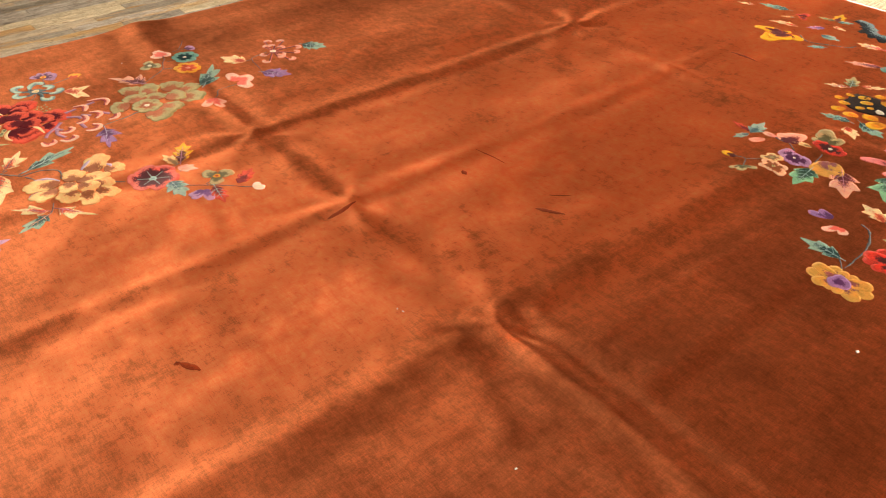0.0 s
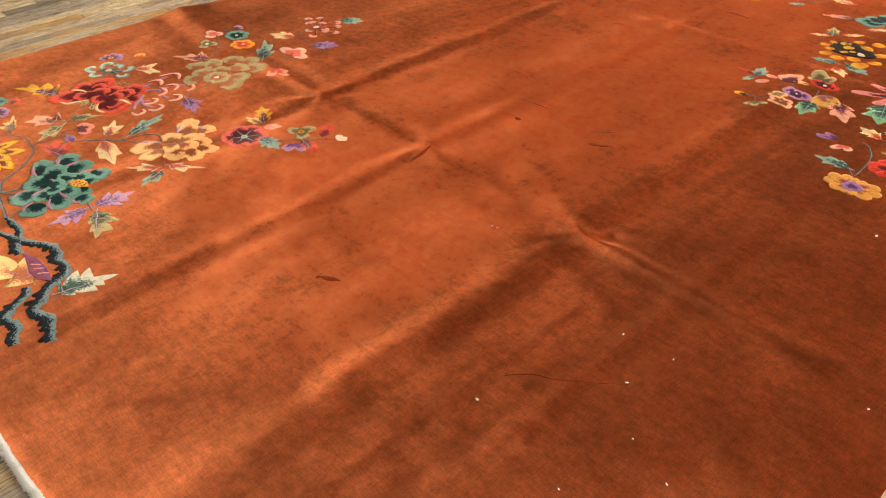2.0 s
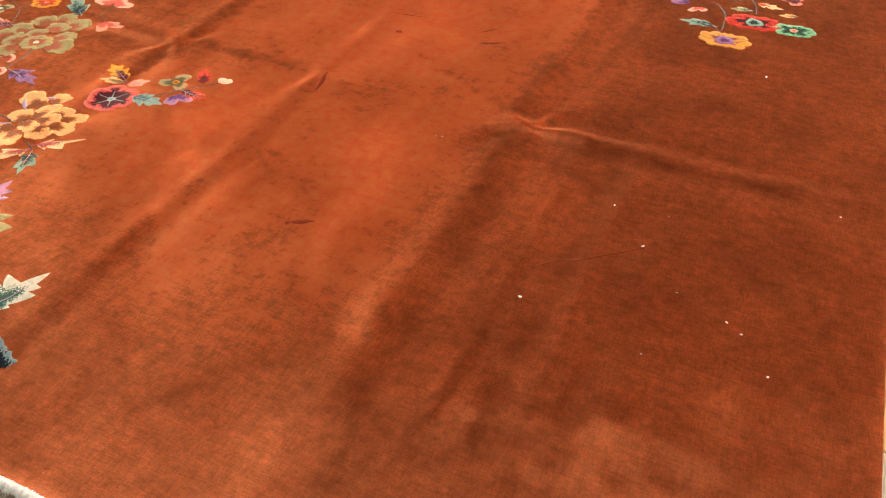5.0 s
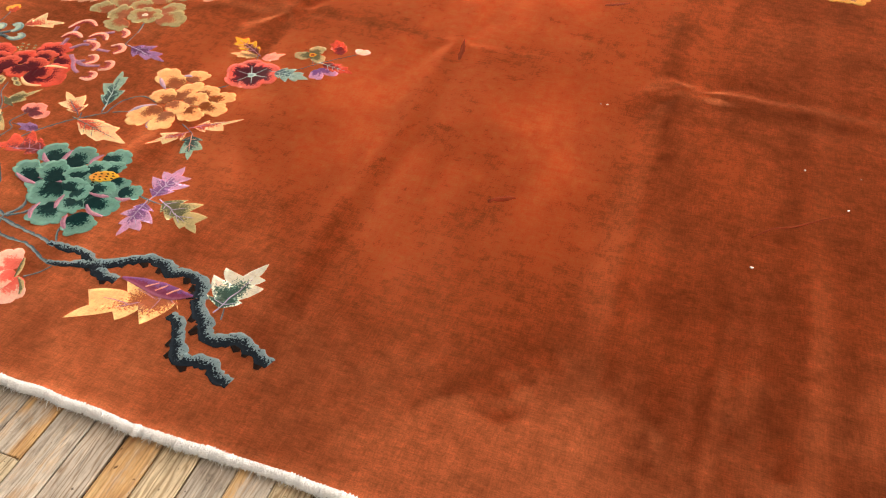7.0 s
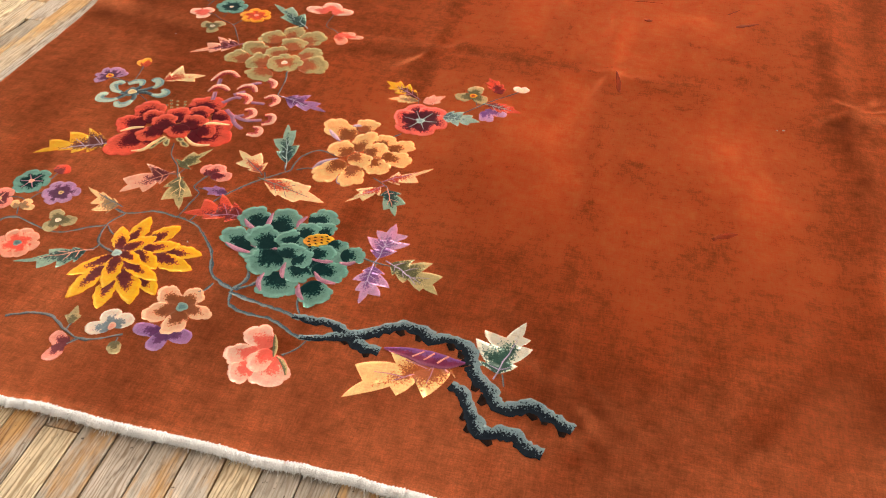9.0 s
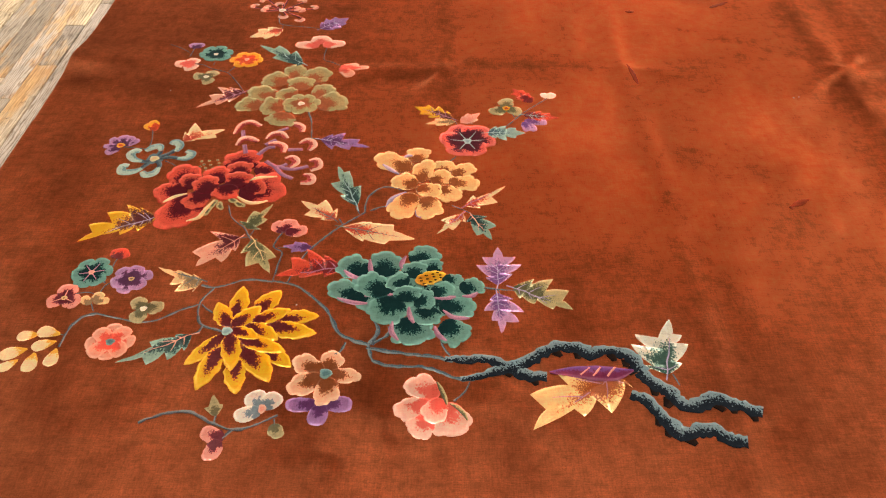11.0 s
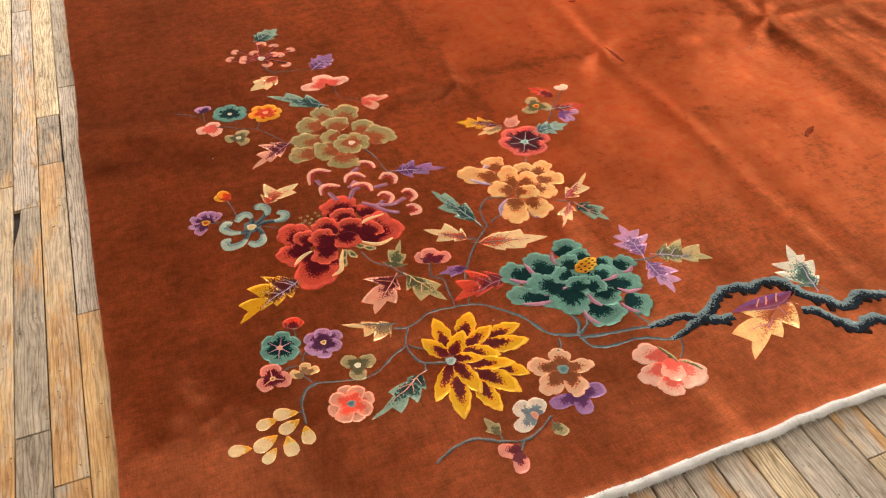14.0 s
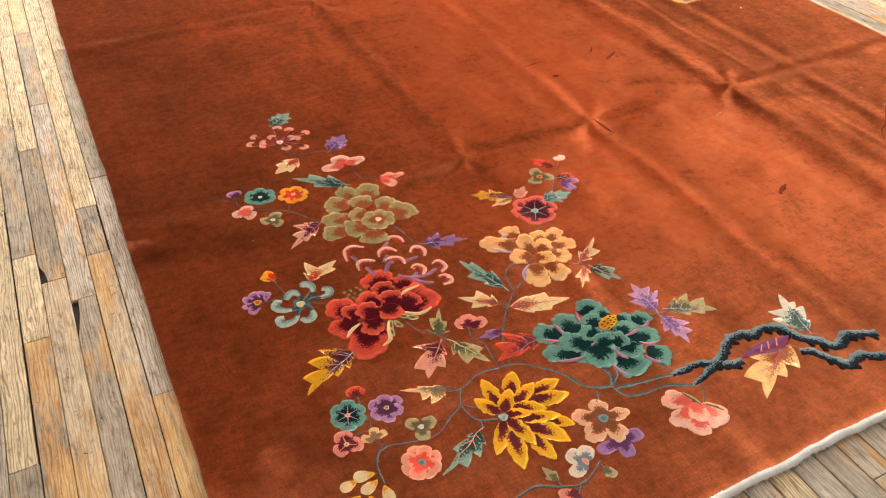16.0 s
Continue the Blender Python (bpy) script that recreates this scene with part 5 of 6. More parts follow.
floret(root, [(0.309, 0.798), (0.341, 0.804), (0.359, 0.800)], [(0.357, 0.799), (0.376, 0.801), (0.383, 0.817), (0.369, 0.827)], "palecurl", "slate", 0.017)
floret(root, [(0.309, 0.798), (0.323, 0.783), (0.327, 0.768)], [(0.326, 0.768), (0.321, 0.749), (0.306, 0.743), (0.295, 0.754)], "palecurl", "slate", 0.017)
floret(root, [(0.309, 0.798), (0.299, 0.781), (0.290, 0.764)], [(0.292, 0.765), (0.277, 0.754), (0.254, 0.754), (0.250, 0.773), (0.263, 0.774)], "palecurl", "slate", 0.017)
floret(root, [(0.309, 0.798), (0.299, 0.788), (0.284, 0.789)], [(0.286, 0.790), (0.267, 0.796), (0.255, 0.814), (0.263, 0.827), (0.274, 0.823)], "palecurl", "slate", 0.017)
disc(root, (0.309, 0.798), 0.018, "slate", 5, "flower_heart", 2)
disc(root, (0.309, 0.798), 0.010, "creamfold", 9, "flower_centre", 1)
root = flower_root("cluster of small pink crescents on dark stalks", (0.477, 1.473), "blossom")
for q, w in (((0.426, 1.539), 1), ((0.484, 1.554), -1), ((0.530, 1.523), 1), ((0.562, 1.482), 1), ((0.396, 1.489), -1), ((0.440, 1.499), 1), ((0.474, 1.511), 1), ((0.509, 1.492), -1), ((0.526, 1.464), 1), ((0.538, 1.426), -1), ((0.431, 1.467), -1), ((0.494, 1.439), -1)):
    curl(root, (0.477, 1.473), q, w, "blush", 0.0125, 3, "magenta")
disc(root, (0.477, 1.473), 0.010, "white", 6, "flower_centre", 1)

# small blossoms
blossom = petal_flower("peach and brown five-petalled blossom", [((0.729, 0.234), (0.739, 0.274), (0.46, 0.49)), ((0.732, 0.229), (0.782, 0.223), (0.30, 0.32)), ((0.724, 0.231), (0.675, 0.259), (0.34, 0.35)), ((0.723, 0.225), (0.674, 0.198), (0.42, 0.36)), ((0.731, 0.223), (0.729, 0.169), (0.44, 0.31))], "brown", lobes=5, step=0.8)
disc(blossom, (0.728, 0.229), 0.010, "hubteal", 9, "flower_centre", 1)
petal_flower("purple three-petalled blossom", [((0.724, 0.171), (0.673, 0.171), (0.31, 0.25)), ((0.728, 0.171), (0.775, 0.166), (0.40, 0.28)), ((0.728, 0.172), (0.720, 0.132), (0.42, 0.36))], "purple", lobes=1)
pansy = petal_flower("white pansy with blue-grey shading", [((0.641, 0.159), (0.620, 0.194), (0.48, 0.44)), ((0.639, 0.162), (0.662, 0.190), (0.45, 0.47)), ((0.639, 0.159), (0.599, 0.148), (0.40, 0.31))], "bluewhite", lobes=1)
disc(pansy, (0.640, 0.161), 0.006, "blush", 9, "flower_centre", 1, 1.4)
ring_flower((0.288, 0.457), 0.037, 6, "green", "dark green blossom with pale rim", 10, 1.0, "blush", 0.15, lobes=3, veins="mauve")
ring_flower((0.363, 0.441), 0.034, 6, "violet", "violet blossom with a tan heart", 20, 1.0, "leaftan", 0.16)
ring_flower((0.370, 0.295), 0.037, 8, "coral", "coral blossom with a teal centre", 5, 1.15, "hubteal", 0.20, lobes=2)
ring_flower((0.964, 0.863), 0.059, 6, "magenta", "maroon blossom with pink rim and pale star", 0, 1.02, "veinblue", 0.16, lobes=4, veins="veinblue")
ring_flower((0.347, 1.236), 0.041, 6, "green", "small dark green blossom", 15, 1.0, "white", 0.14)
ring_flower((0.429, 1.208), 0.041, 6, "orange", "small orange and yellow blossom", 0, 0.95, "blush", 0.16)
ring_flower((0.404, 0.369), 0.033, 3, "greenflat", "olive three-petalled blossom", 15, 0.8, "white", 0.18)
ring_flower((0.347, 1.123), 0.032, 3, "greenflat", "olive three-petalled blossom", 170, 0.8, "white", 0.2)
ring_flower((0.292, 1.181), 0.031, 3, "pink", "pink three-petalled blossom", 60, 0.95, "", 0.2)
ring_flower((0.261, 0.394), 0.031, 3, "maroonpink", "maroon and pink pansy", 90, 0.95, "leaftan", 0.16, veins="blush")
pansy = petal_flower("violet pansy with lilac rims and an orange eye", [((0.224, 0.847), (0.258, 0.867), 0.62), ((0.224, 0.847), (0.242, 0.879), 0.8), ((0.224, 0.847), (0.221, 0.885), 0.75), ((0.224, 0.846), (0.196, 0.872), 0.62), ((0.224, 0.844), (0.190, 0.843), 0.62), ((0.224, 0.844), (0.201, 0.817), 0.75)], "violet", lobes=3)
disc(pansy, (0.224, 0.847), 0.009, "orange", 6, "flower_centre", 1)
ring_flower((1.054, 0.985), 0.040, 3, "greenflat", "olive three-petalled blossom", 90, 0.75, "orange", 0.22)
petal_flower("small red three-petalled blossom", [((0.599, 1.282), (0.540, 1.287), 0.7), ((0.600, 1.287), (0.599, 1.331), 1.3), ((0.607, 1.284), (0.661, 1.291), 0.75)], "pink", lobes=3)
petal_flower("small pink blossom with maroon throat", [((0.616, 0.564), (0.592, 0.593), 0.8), ((0.616, 0.564), (0.624, 0.601), 1.1), ((0.616, 0.564), (0.657, 0.571), 0.8)], "maroonpink", lobes=3)
petal_flower("pink and maroon twin bud", [((0.593, 0.108), (0.557, 0.121), 0.75), ((0.584, 0.107), (0.578, 0.072), 0.8)], "maroonpink", lobes=2)
petal_flower("lilac bell blossom", [((1.091, 0.935), (1.139, 0.930), 0.6), ((1.090, 0.932), (1.112, 0.897), 0.6), ((1.091, 0.932), (1.095, 0.895), 0.6)], "lilac", lobes=2)
petal_flower("red bud", [((0.320, 0.495), (0.312, 0.519), 0.9), ((0.320, 0.495), (0.340, 0.510), 0.9), ((0.320, 0.493), (0.328, 0.521), 0.9)], "leafred", lobes=2, name="bud")
petal_flower("cream bud", [((0.310, 0.379), (0.293, 0.397), 0.8), ((0.312, 0.386), (0.323, 0.407), 0.9), ((0.314, 0.385), (0.340, 0.388), 0.7)], "leaftan", lobes=2, name="bud")
petal_flower("pink bud", [((0.664, 1.170), (0.706, 1.186), 0.7), ((0.664, 1.170), (0.692, 1.132), 0.7), ((0.684, 1.167), (0.730, 1.170), 0.5)], "coral", lobes=2, name="bud")
petal_flower("orange-yellow bud", [((0.287, 0.905), (0.254, 0.924), 0.6), ((0.285, 0.910), (0.267, 0.939), 0.7)], "orange", lobes=1, name="bud")
petal_flower("violet bud", [((0.292, 1.266), (0.276, 1.292), 0.9), ((0.292, 1.266), (0.299, 1.293), 1.0)], "violet", lobes=1, name="bud")
petal_flower("white bud", [((1.150, 1.030), (1.141, 1.052), 0.8), ((1.150, 1.030), (1.168, 1.052), 0.8)], "white", lobes=1, name="bud")
petal_flower("olive bud", [((0.659, 0.134), (0.673, 0.111), 0.9)], "greenflat", lobes=3, name="bud")

root = flower_root("hanging cluster of cream and amber buds", (0.255, 0.274), "bud_cluster")
for b, t in (((0.284, 0.311), (0.244, 0.319)), ((0.250, 0.310), (0.214, 0.305)), ((0.283, 0.296), (0.247, 0.281)), ((0.288, 0.281), (0.287, 0.243)), ((0.243, 0.279), (0.202, 0.263)), ((0.256, 0.272), (0.258, 0.231)), ((0.236, 0.257), (0.212, 0.234)), ((0.200, 0.269), (0.163, 0.276))):
    drop(root, b, t, 0.72)

# leaves
lobed_leaf((0.361, 0.613), (0.234, 0.539), ([(0.11, 0.11), (0.29, 0.17), (0.50, 0.13), (0.68, 0.02)], [(0.13, 0.29), (0.27, 0.44), (0.53, 0.41), (0.80, 0.27)]), "leafyellow", "yellow leaf with maroon rib", "veinlilac", 3)
lobed_leaf((0.535, 0.551), (0.469, 0.472), ([(0.30, 0.23), (0.64, 0.27)], [(0.26, 0.55), (0.81, 0.35)]), "leafpink", "pink leaf with maroon base", "blush", 2)
lobed_leaf((0.559, 0.546), (0.605, 0.454), ([(0.05, 0.08), (0.65, 0.23)], [(0.28, 0.31), (0.65, 0.33)]), "leafolive", "olive leaf", "creamfold", 2)
lobed_leaf((0.544, 0.574), (0.581, 0.649), ([(0.14, 0.34), (0.59, 0.26)], [(0.12, 0.29), (0.47, 0.21)]), "leafolive", "olive leaf", "", 0)
lobed_leaf((0.734, 0.468), (0.617, 0.447), ([(0.30, 0.16), (0.66, 0.11)], [(0.26, 0.33), (0.51, 0.52), (0.76, 0.38)]), "leafred", "red lobed leaf", "curlstalk", 2)
lobed_leaf((0.707, 0.599), (0.634, 0.658), ([(0.25, 0.18), (0.62, 0.28)], [(0.23, 0.30), (0.62, 0.34)]), "leafcream", "cream leaf with red base", "vine", 1)
lobed_leaf((1.007, 0.423), (1.012, 0.523), ([(0.19, 0.22), (0.50, 0.38), (0.71, 0.28)], [(0.29, 0.27), (0.54, 0.43), (0.74, 0.32)]), "lilac", "lilac lobed leaf", "veinlilac", 3)
lobed_leaf((1.005, 0.403), (1.008, 0.311), ([(0.17, 0.29), (0.49, 0.46), (0.74, 0.35)], [(0.19, 0.16), (0.45, 0.28), (0.70, 0.15)]), "lilac", "lilac lobed leaf", "veinlilac", 3)
lobed_leaf((1.033, 0.418), (1.132, 0.365), ([(0.22, 0.33), (0.48, 0.46), (0.80, 0.34)], [(0.20, 0.18), (0.44, 0.18), (0.74, 0.13)]), "leafolive", "olive lobed leaf", "veinlilac", 3)
lobed_leaf((1.263, 0.225), (1.289, 0.343), ([(0.09, 0.32), (0.42, 0.50), (0.61, 0.45)], [(0.24, 0.19), (0.59, 0.26), (0.73, 0.17)]), "leafwhite", "white leaf with dark green heart", "veinlilac", 1)
lobed_leaf((1.184, 0.228), (1.045, 0.123), ([(0.01, 0.21), (0.35, 0.28), (0.56, 0.16)], [(0.43, 0.33), (0.78, 0.30)]), "bigleaf", "large cream and amber leaf", "mauve", 2)
lobed_leaf((0.966, 0.616), (1.003, 0.542), ([(0.23, 0.30), (0.62, 0.32)], [(0.17, 0.22), (0.69, 0.22)]), "leafteal", "teal leaf with white tip", "blush", 2)
lobed_leaf((0.955, 0.644), (1.037, 0.704), ([(0.32, 0.17), (0.65, 0.00)], [(0.19, 0.24), (0.55, 0.31)]), "leafcream", "peach leaf with red base", "mauve", 1)
lobed_leaf((0.951, 0.621), (0.900, 0.556), ([(0.22, 0.23), (0.65, 0.19)], [(0.57, 0.23), (0.75, 0.03)]), "leafcream", "peach leaf with red base", "mauve", 1)
lobed_leaf((0.745, 0.640), (0.695, 0.771), ([(0.31, 0.16), (0.63, 0.21)], [(0.42, 0.19), (0.83, 0.13)]), "leafteal", "blue-grey leaf", "veinblue", 2)
lobed_leaf((0.500, 0.311), (0.391, 0.252), ([(0.17, 0.23), (0.40, 0.28), (0.67, 0.22)], [(0.20, 0.11), (0.53, 0.15), (0.75, 0.01)]), "leafteal", "dark teal leaf with pale tip", "blush", 2)
lobed_leaf((0.490, 0.436), (0.403, 0.470), ([(0.02, 0.33), (0.34, 0.43), (0.53, 0.31)], [(0.25, 0.09), (0.61, 0.07)]), "leaftan", "cream leaf with tan ribs", "vine", 2)
lobed_leaf((0.648, 0.869), (0.756, 0.838), ([(0.17, 0.24), (0.39, 0.35), (0.73, 0.20)], [(0.33, 0.25), (0.65, 0.17)]), "purple", "dark purple leaf", "veinlilac", 2)
lobed_leaf((0.450, 1.061), (0.351, 0.993), ([(0.40, 0.16), (0.64, 0.13)], [(0.18, 0.32), (0.37, 0.44), (0.62, 0.26)]), "leafpink", "maroon leaf with pink tip", "mauve", 2)
lobed_leaf((0.570, 1.189), (0.448, 1.280), ([(0.03, 0.14), (0.54, 0.16)], [(0.39, 0.25), (0.73, 0.20)]), "leafteal", "long teal green leaf", "veinblue", 2)
lobed_leaf((0.353, 0.862), (0.435, 0.908), ([(0.16, 0.37), (0.48, 0.61)], [(0.26, 0.11), (0.73, 0.23)]), "leafcream", "cream leaf with red base", "", 0)
leaf((0.483, 1.576), (0.555, 1.623), 0.76, "leafteal", "small teal leaf", 4)
leaf((0.591, 1.370), (0.660, 1.431), 0.73, "purple", "small purple leaf", 4, vein="veinlilac")
leaf((0.495, 1.365), (0.415, 1.322), 0.73, "leafcream", "cream leaf with red base", 3, 0.45, vein="")
leaf((0.724, 0.579), (0.860, 0.545), 0.44, "leafcream", "long cream leaf with red base", 3, 0.2, vein="leafteal", veins=2)
leaf((0.671, 0.522), (0.618, 0.526), 0.56, "purple", "small purple leaf", 2, 0.2, vein="")
leaf((0.933, 0.948), (0.846, 0.997), 0.51, "leafyellow", "yellow leaf with red base", 4, 0.5, vein="mauve")
leaf((0.939, 0.937), (0.872, 0.927), 0.49, "leaftan", "small cream leaf", 2, 0.2, vein="")
leaf((0.951, 0.932), (0.994, 0.967), 0.73, "blush", "small peach leaf", 2, 0.2, vein="")
leaf((1.004, 0.890), (1.091, 0.888), 0.61, "teal", "blue-grey leaf", 4, 0.4)
leaf((1.114, 1.010), (1.073, 1.071), 0.56, "leafred", "red leaf", 4, 0.4, vein="")
leaf((1.091, 0.960), (1.169, 0.948), 0.51, "leafred", "red leaf", 4, 0.4)
root = ribbon("leaf_fold", [(1.079, 0.230), (1.114, 0.231), (1.151, 0.228), (1.181, 0.227), (1.211, 0.233)], (0.004, 0.022, 0.034, 0.030, 0.004), "fold", RUG, 8, label="purple folded leaf edge with pale stitches")
for a, b in (((1.127, 0.225), (1.143, 0.240)), ((1.146, 0.223), (1.160, 0.240)), ((1.168, 0.222), (1.183, 0.240))):
    ribbon("stitch", [a, b], (0.003, 0.003), "blush", root, 11, knobby=0.8)
leaf((0.572, 0.148), (0.561, 0.187), 0.68, "greenflat", "small olive leaf", 1, 0.1, vein="")

# ---- spray along the far side ----
stem([(1.791, 2.222), (1.812, 2.214), (1.828, 2.219), (1.864, 2.189)], 0.004)
stem([(1.734, 2.189), (1.739, 2.209), (1.754, 2.231)], 0.004)
stem([(1.823, 2.024), (1.804, 2.063), (1.777, 2.054)], 0.004)
stem([(1.807, 2.064), (1.838, 2.091)], 0.003)
stem([(1.916, 2.236), (1.931, 2.150)], 0.003)
stem([(2.140, 2.006), (2.167, 1.993), (2.193, 1.926), (2.197, 1.829)], 0.005)
stem([(2.170, 1.858), (2.196, 1.820)], 0.004)
stem([(2.239, 2.083), (2.261, 2.037), (2.268, 1.978)], 0.005)
stem([(2.167, 2.060), (2.207, 2.052), (2.243, 2.081)], 0.004)
stem([(1.442, 2.925), (1.492, 2.893), (1.554, 2.925), (1.598, 2.951), (1.611, 2.982)], 0.006)
branch([(1.497, 3.204), (1.539, 3.187), (1.590, 3.128), (1.620, 3.118), (1.657, 3.117)], (0.03, 0.05, 0.045, 0.05, 0.045))

leaf((1.729, 2.197), (1.662, 2.215), 0.32, "leafred", "slim red leaf", 2, 0.2, vein="")
leaf((1.734, 2.194), (1.725, 2.276), 0.54, "teal", "small blue-grey leaf", 3, 0.3, vein="")
leaf((1.735, 2.183), (1.719, 2.133), 0.45, "teal", "small blue-grey leaf", 3, 0.3, vein="")
petal_flower("pink bud", [((1.792, 2.223), (1.752, 2.224), 0.55)], "blush", lobes=1, name="bud")
petal_flower("pink bud", [((1.778, 2.191), (1.756, 2.153), 0.55)], "blush", lobes=1, name="bud")
petal_flower("yellow bud with a dark base", [((1.783, 2.053), (1.745, 2.048), 0.6)], "leafyellow", lobes=1, name="bud")
petal_flower("olive sprig of two small leaves", [((1.823, 2.024), (1.806, 1.992), 0.5), ((1.823, 2.024), (1.855, 2.036), 0.5), ((1.823, 2.024), (1.834, 1.996), 0.8)], "greenflat", lobes=2)
petal_flower("peach bud with maroon throat", [((1.831, 2.216), (1.793, 2.264), 0.8), ((1.831, 2.216), (1.816, 2.285), 0.9)], "leafpink", lobes=2, name="bud")
leaf((1.882, 2.245), (1.835, 2.230), 0.45, "leaftan", "small tan leaf", 2, 0.2, vein="")
petal_flower("olive green three-petalled blossom", [((1.895, 2.299), (1.856, 2.284), 0.6), ((1.895, 2.299), (1.858, 2.349), 0.9), ((1.895, 2.299), (1.917, 2.343), 0.6)], "greenflat", lobes=3)
ring_flower((1.914, 2.279), 0.58 * 0.042, 6, "scarlet", "dark red blossom with pale centre", 0, 1.05, "white", 0.24, lobes=3, stretch=(1.72, 0.0))
ring_flower((1.883, 2.158), 0.58 * 0.044, 5, "violet", "violet five-petalled blossom", 20, 1.0, "white", 0.14, lobes=2, stretch=(1.72, 0.0))
ring_flower((1.873, 2.079), 0.58 * 0.041, 6, "brown", "tan and peach blossom", 40, 0.8, "leafolive", 0.2, lobes=4, stretch=(1.72, 0.0))
ring_flower((1.847, 2.113), 0.58 * 0.032, 4, "leaftan", "tan blossom", 130, 0.8, "leafolive", 0.2, lobes=3, stretch=(1.72, 0.0))
leaf((1.935, 2.153), (1.948, 2.045), 0.63, "mint", "mint leaf with dark green heart", 3, 0.3)
petal_flower("amber yellow leaf-shaped blossom", [((1.951, 2.216), (1.940, 2.156), 0.7), ((1.951, 2.216), (1.976, 2.139), 1.0), ((1.951, 2.216), (1.987, 2.188), 0.7)], "daisy", lobes=4)
leaf((1.993, 2.192), (2.061, 2.085), 0.63, "leafpink", "pink leaf with maroon heart", 3, 0.35, vein="mauve")
petal_flower("pink lily with maroon throat", [((2.104, 2.343), (1.986, 2.294), 0.22), ((2.106, 2.355), (2.008, 2.383), 0.30), ((2.119, 2.353), (2.068, 2.260), 0.36), ((2.114, 2.371), (2.109, 2.435), 0.86), ((2.111, 2.337), (2.166, 2.343), 0.43), ((2.114, 2.339), (2.121, 2.280), 1.15)], "rosepetal", lobes=2, name="lily")
leaf((2.158, 2.424), (2.046, 2.490), 0.50, "lilac", "lilac lobed leaf", 4, 0.4, vein="mauve")
leaf((2.096, 2.268), (2.129, 2.136), 0.73, "mint", "mint leaf with dark green heart", 3, 0.35)
petal_flower("yellow cream blossom", [((2.225, 2.394), (2.144, 2.392), 0.4), ((2.227, 2.385), (2.184, 2.430), 0.6), ((2.227, 2.385), (2.250, 2.454), 0.6), ((2.227, 2.385), (2.285, 2.457), 0.4)], "bigleaf", lobes=3)
rose = petal_flower("large peach rose with olive heart", [((2.227, 2.312), (2.133, 2.268), 0.44), ((2.231, 2.295), (2.166, 2.215), 0.40), ((2.240, 2.291), (2.239, 2.226), 1.52), ((2.247, 2.296), (2.303, 2.275), 0.72), ((2.243, 2.313), (2.338, 2.348), 0.40), ((2.236, 2.323), (2.196, 2.342), 0.96), ((2.240, 2.326), (2.282, 2.391), 0.72)], "peachrose", lobes=4, name="rose")
for k in range(6):
    c = (2.237, 2.304)
    petal(rose, c, (c[0] + 0.055 * math.cos(1.05 * k), c[1] + 0.038 * math.sin(1.05 * k)), 0.95, "olive", 9 + k % 2, seed=k)
ring_flower((2.259, 2.433), 0.58 * 0.030, 6, "mint", "small dark teal blossom", 0, 1.0, "hubteal", 0.2, stretch=(1.72, 0.0))
ring_flower((2.224, 2.173), 0.58 * 0.062, 5, "dahlia", "yellow pansy with maroon heart", 20, 0.95, "white", 0.14, lobes=2, stretch=(1.72, 0.0))
leaf((2.168, 2.056), (2.098, 2.091), 0.59, "leafcream", "pink leaf with red base", 3, 0.4, vein="")
leaf((2.240, 2.079), (2.157, 2.103), 0.45, "teal", "blue-grey leaf", 3, 0.3)
leaf((2.252, 1.996), (2.196, 1.992), 0.63, "leafolive", "olive leaf", 3, 0.3)
leaf((2.264, 2.056), (2.336, 2.042), 0.54, "leafcream", "pink leaf with red base", 3, 0.5, vein="")
petal_flower("lilac bud", [((2.085, 1.985), (2.036, 1.965), 0.5), ((2.085, 1.985), (2.047, 1.991), 0.6)], "purple", lobes=2, name="bud")
petal_flower("peach bud with red throat", [((2.115, 1.958), (2.093, 1.925), 0.6), ((2.118, 1.959), (2.135, 1.937), 0.9)], "pink", lobes=2, name="bud")
leaf((2.174, 1.856), (2.079, 1.856), 0.50, "leafteal", "pale teal leaf with dark base", 3, 0.3)
ring_flower((2.213, 1.779), 0.58 * 0.071, 11, "daisy", "amber yellow daisy with purple centre", 0, 1.05, "", 0.2, lobes=1, stretch=(1.72, 0.0))
disc(RUG.children[-1], (2.214, 1.776), 0.024, "purple", 5, "flower_centre", 2)
ring_flower((2.270, 1.919), 0.58 * 0.075, 14, "scarlet", "scarlet daisy with dark heart", 0, 1.2, "", 0.2, lobes=1, stretch=(1.72, 0.0))
disc(RUG.children[-1], (2.272, 1.920), 0.024, "leafteal", 5, "flower_centre", 2)
ring_flower((2.376, 1.910), 0.58 * 0.058, 12, "mint", "mint green daisy with pink centre", 0, 1.2, "coral", 0.33, lobes=1, stretch=(1.72, 0.0))
leaf((2.378, 2.009), (2.327, 1.998), 0.54, "leaftan", "cream leaf", 3, 0.3, vein="")
leaf((2.359, 2.126), (2.291, 2.146), 0.45, "teal", "blue-grey leaf", 3, 0.3)
petal_flower("maroon and pink blossom", [((2.350, 2.120), (2.317, 2.118), 0.7), ((2.356, 2.119), (2.379, 2.152), 0.7), ((2.356, 2.119), (2.367, 2.084), 1.0)], "maroonpink", lobes=3)

root = flower_root("yellow blossom of many rounded florets on a dark heart", (1.888, 2.575), "blossom")
disc(root, (1.855, 2.597), 0.075, "ink", 0, "flower_heart", 1, 0.8)
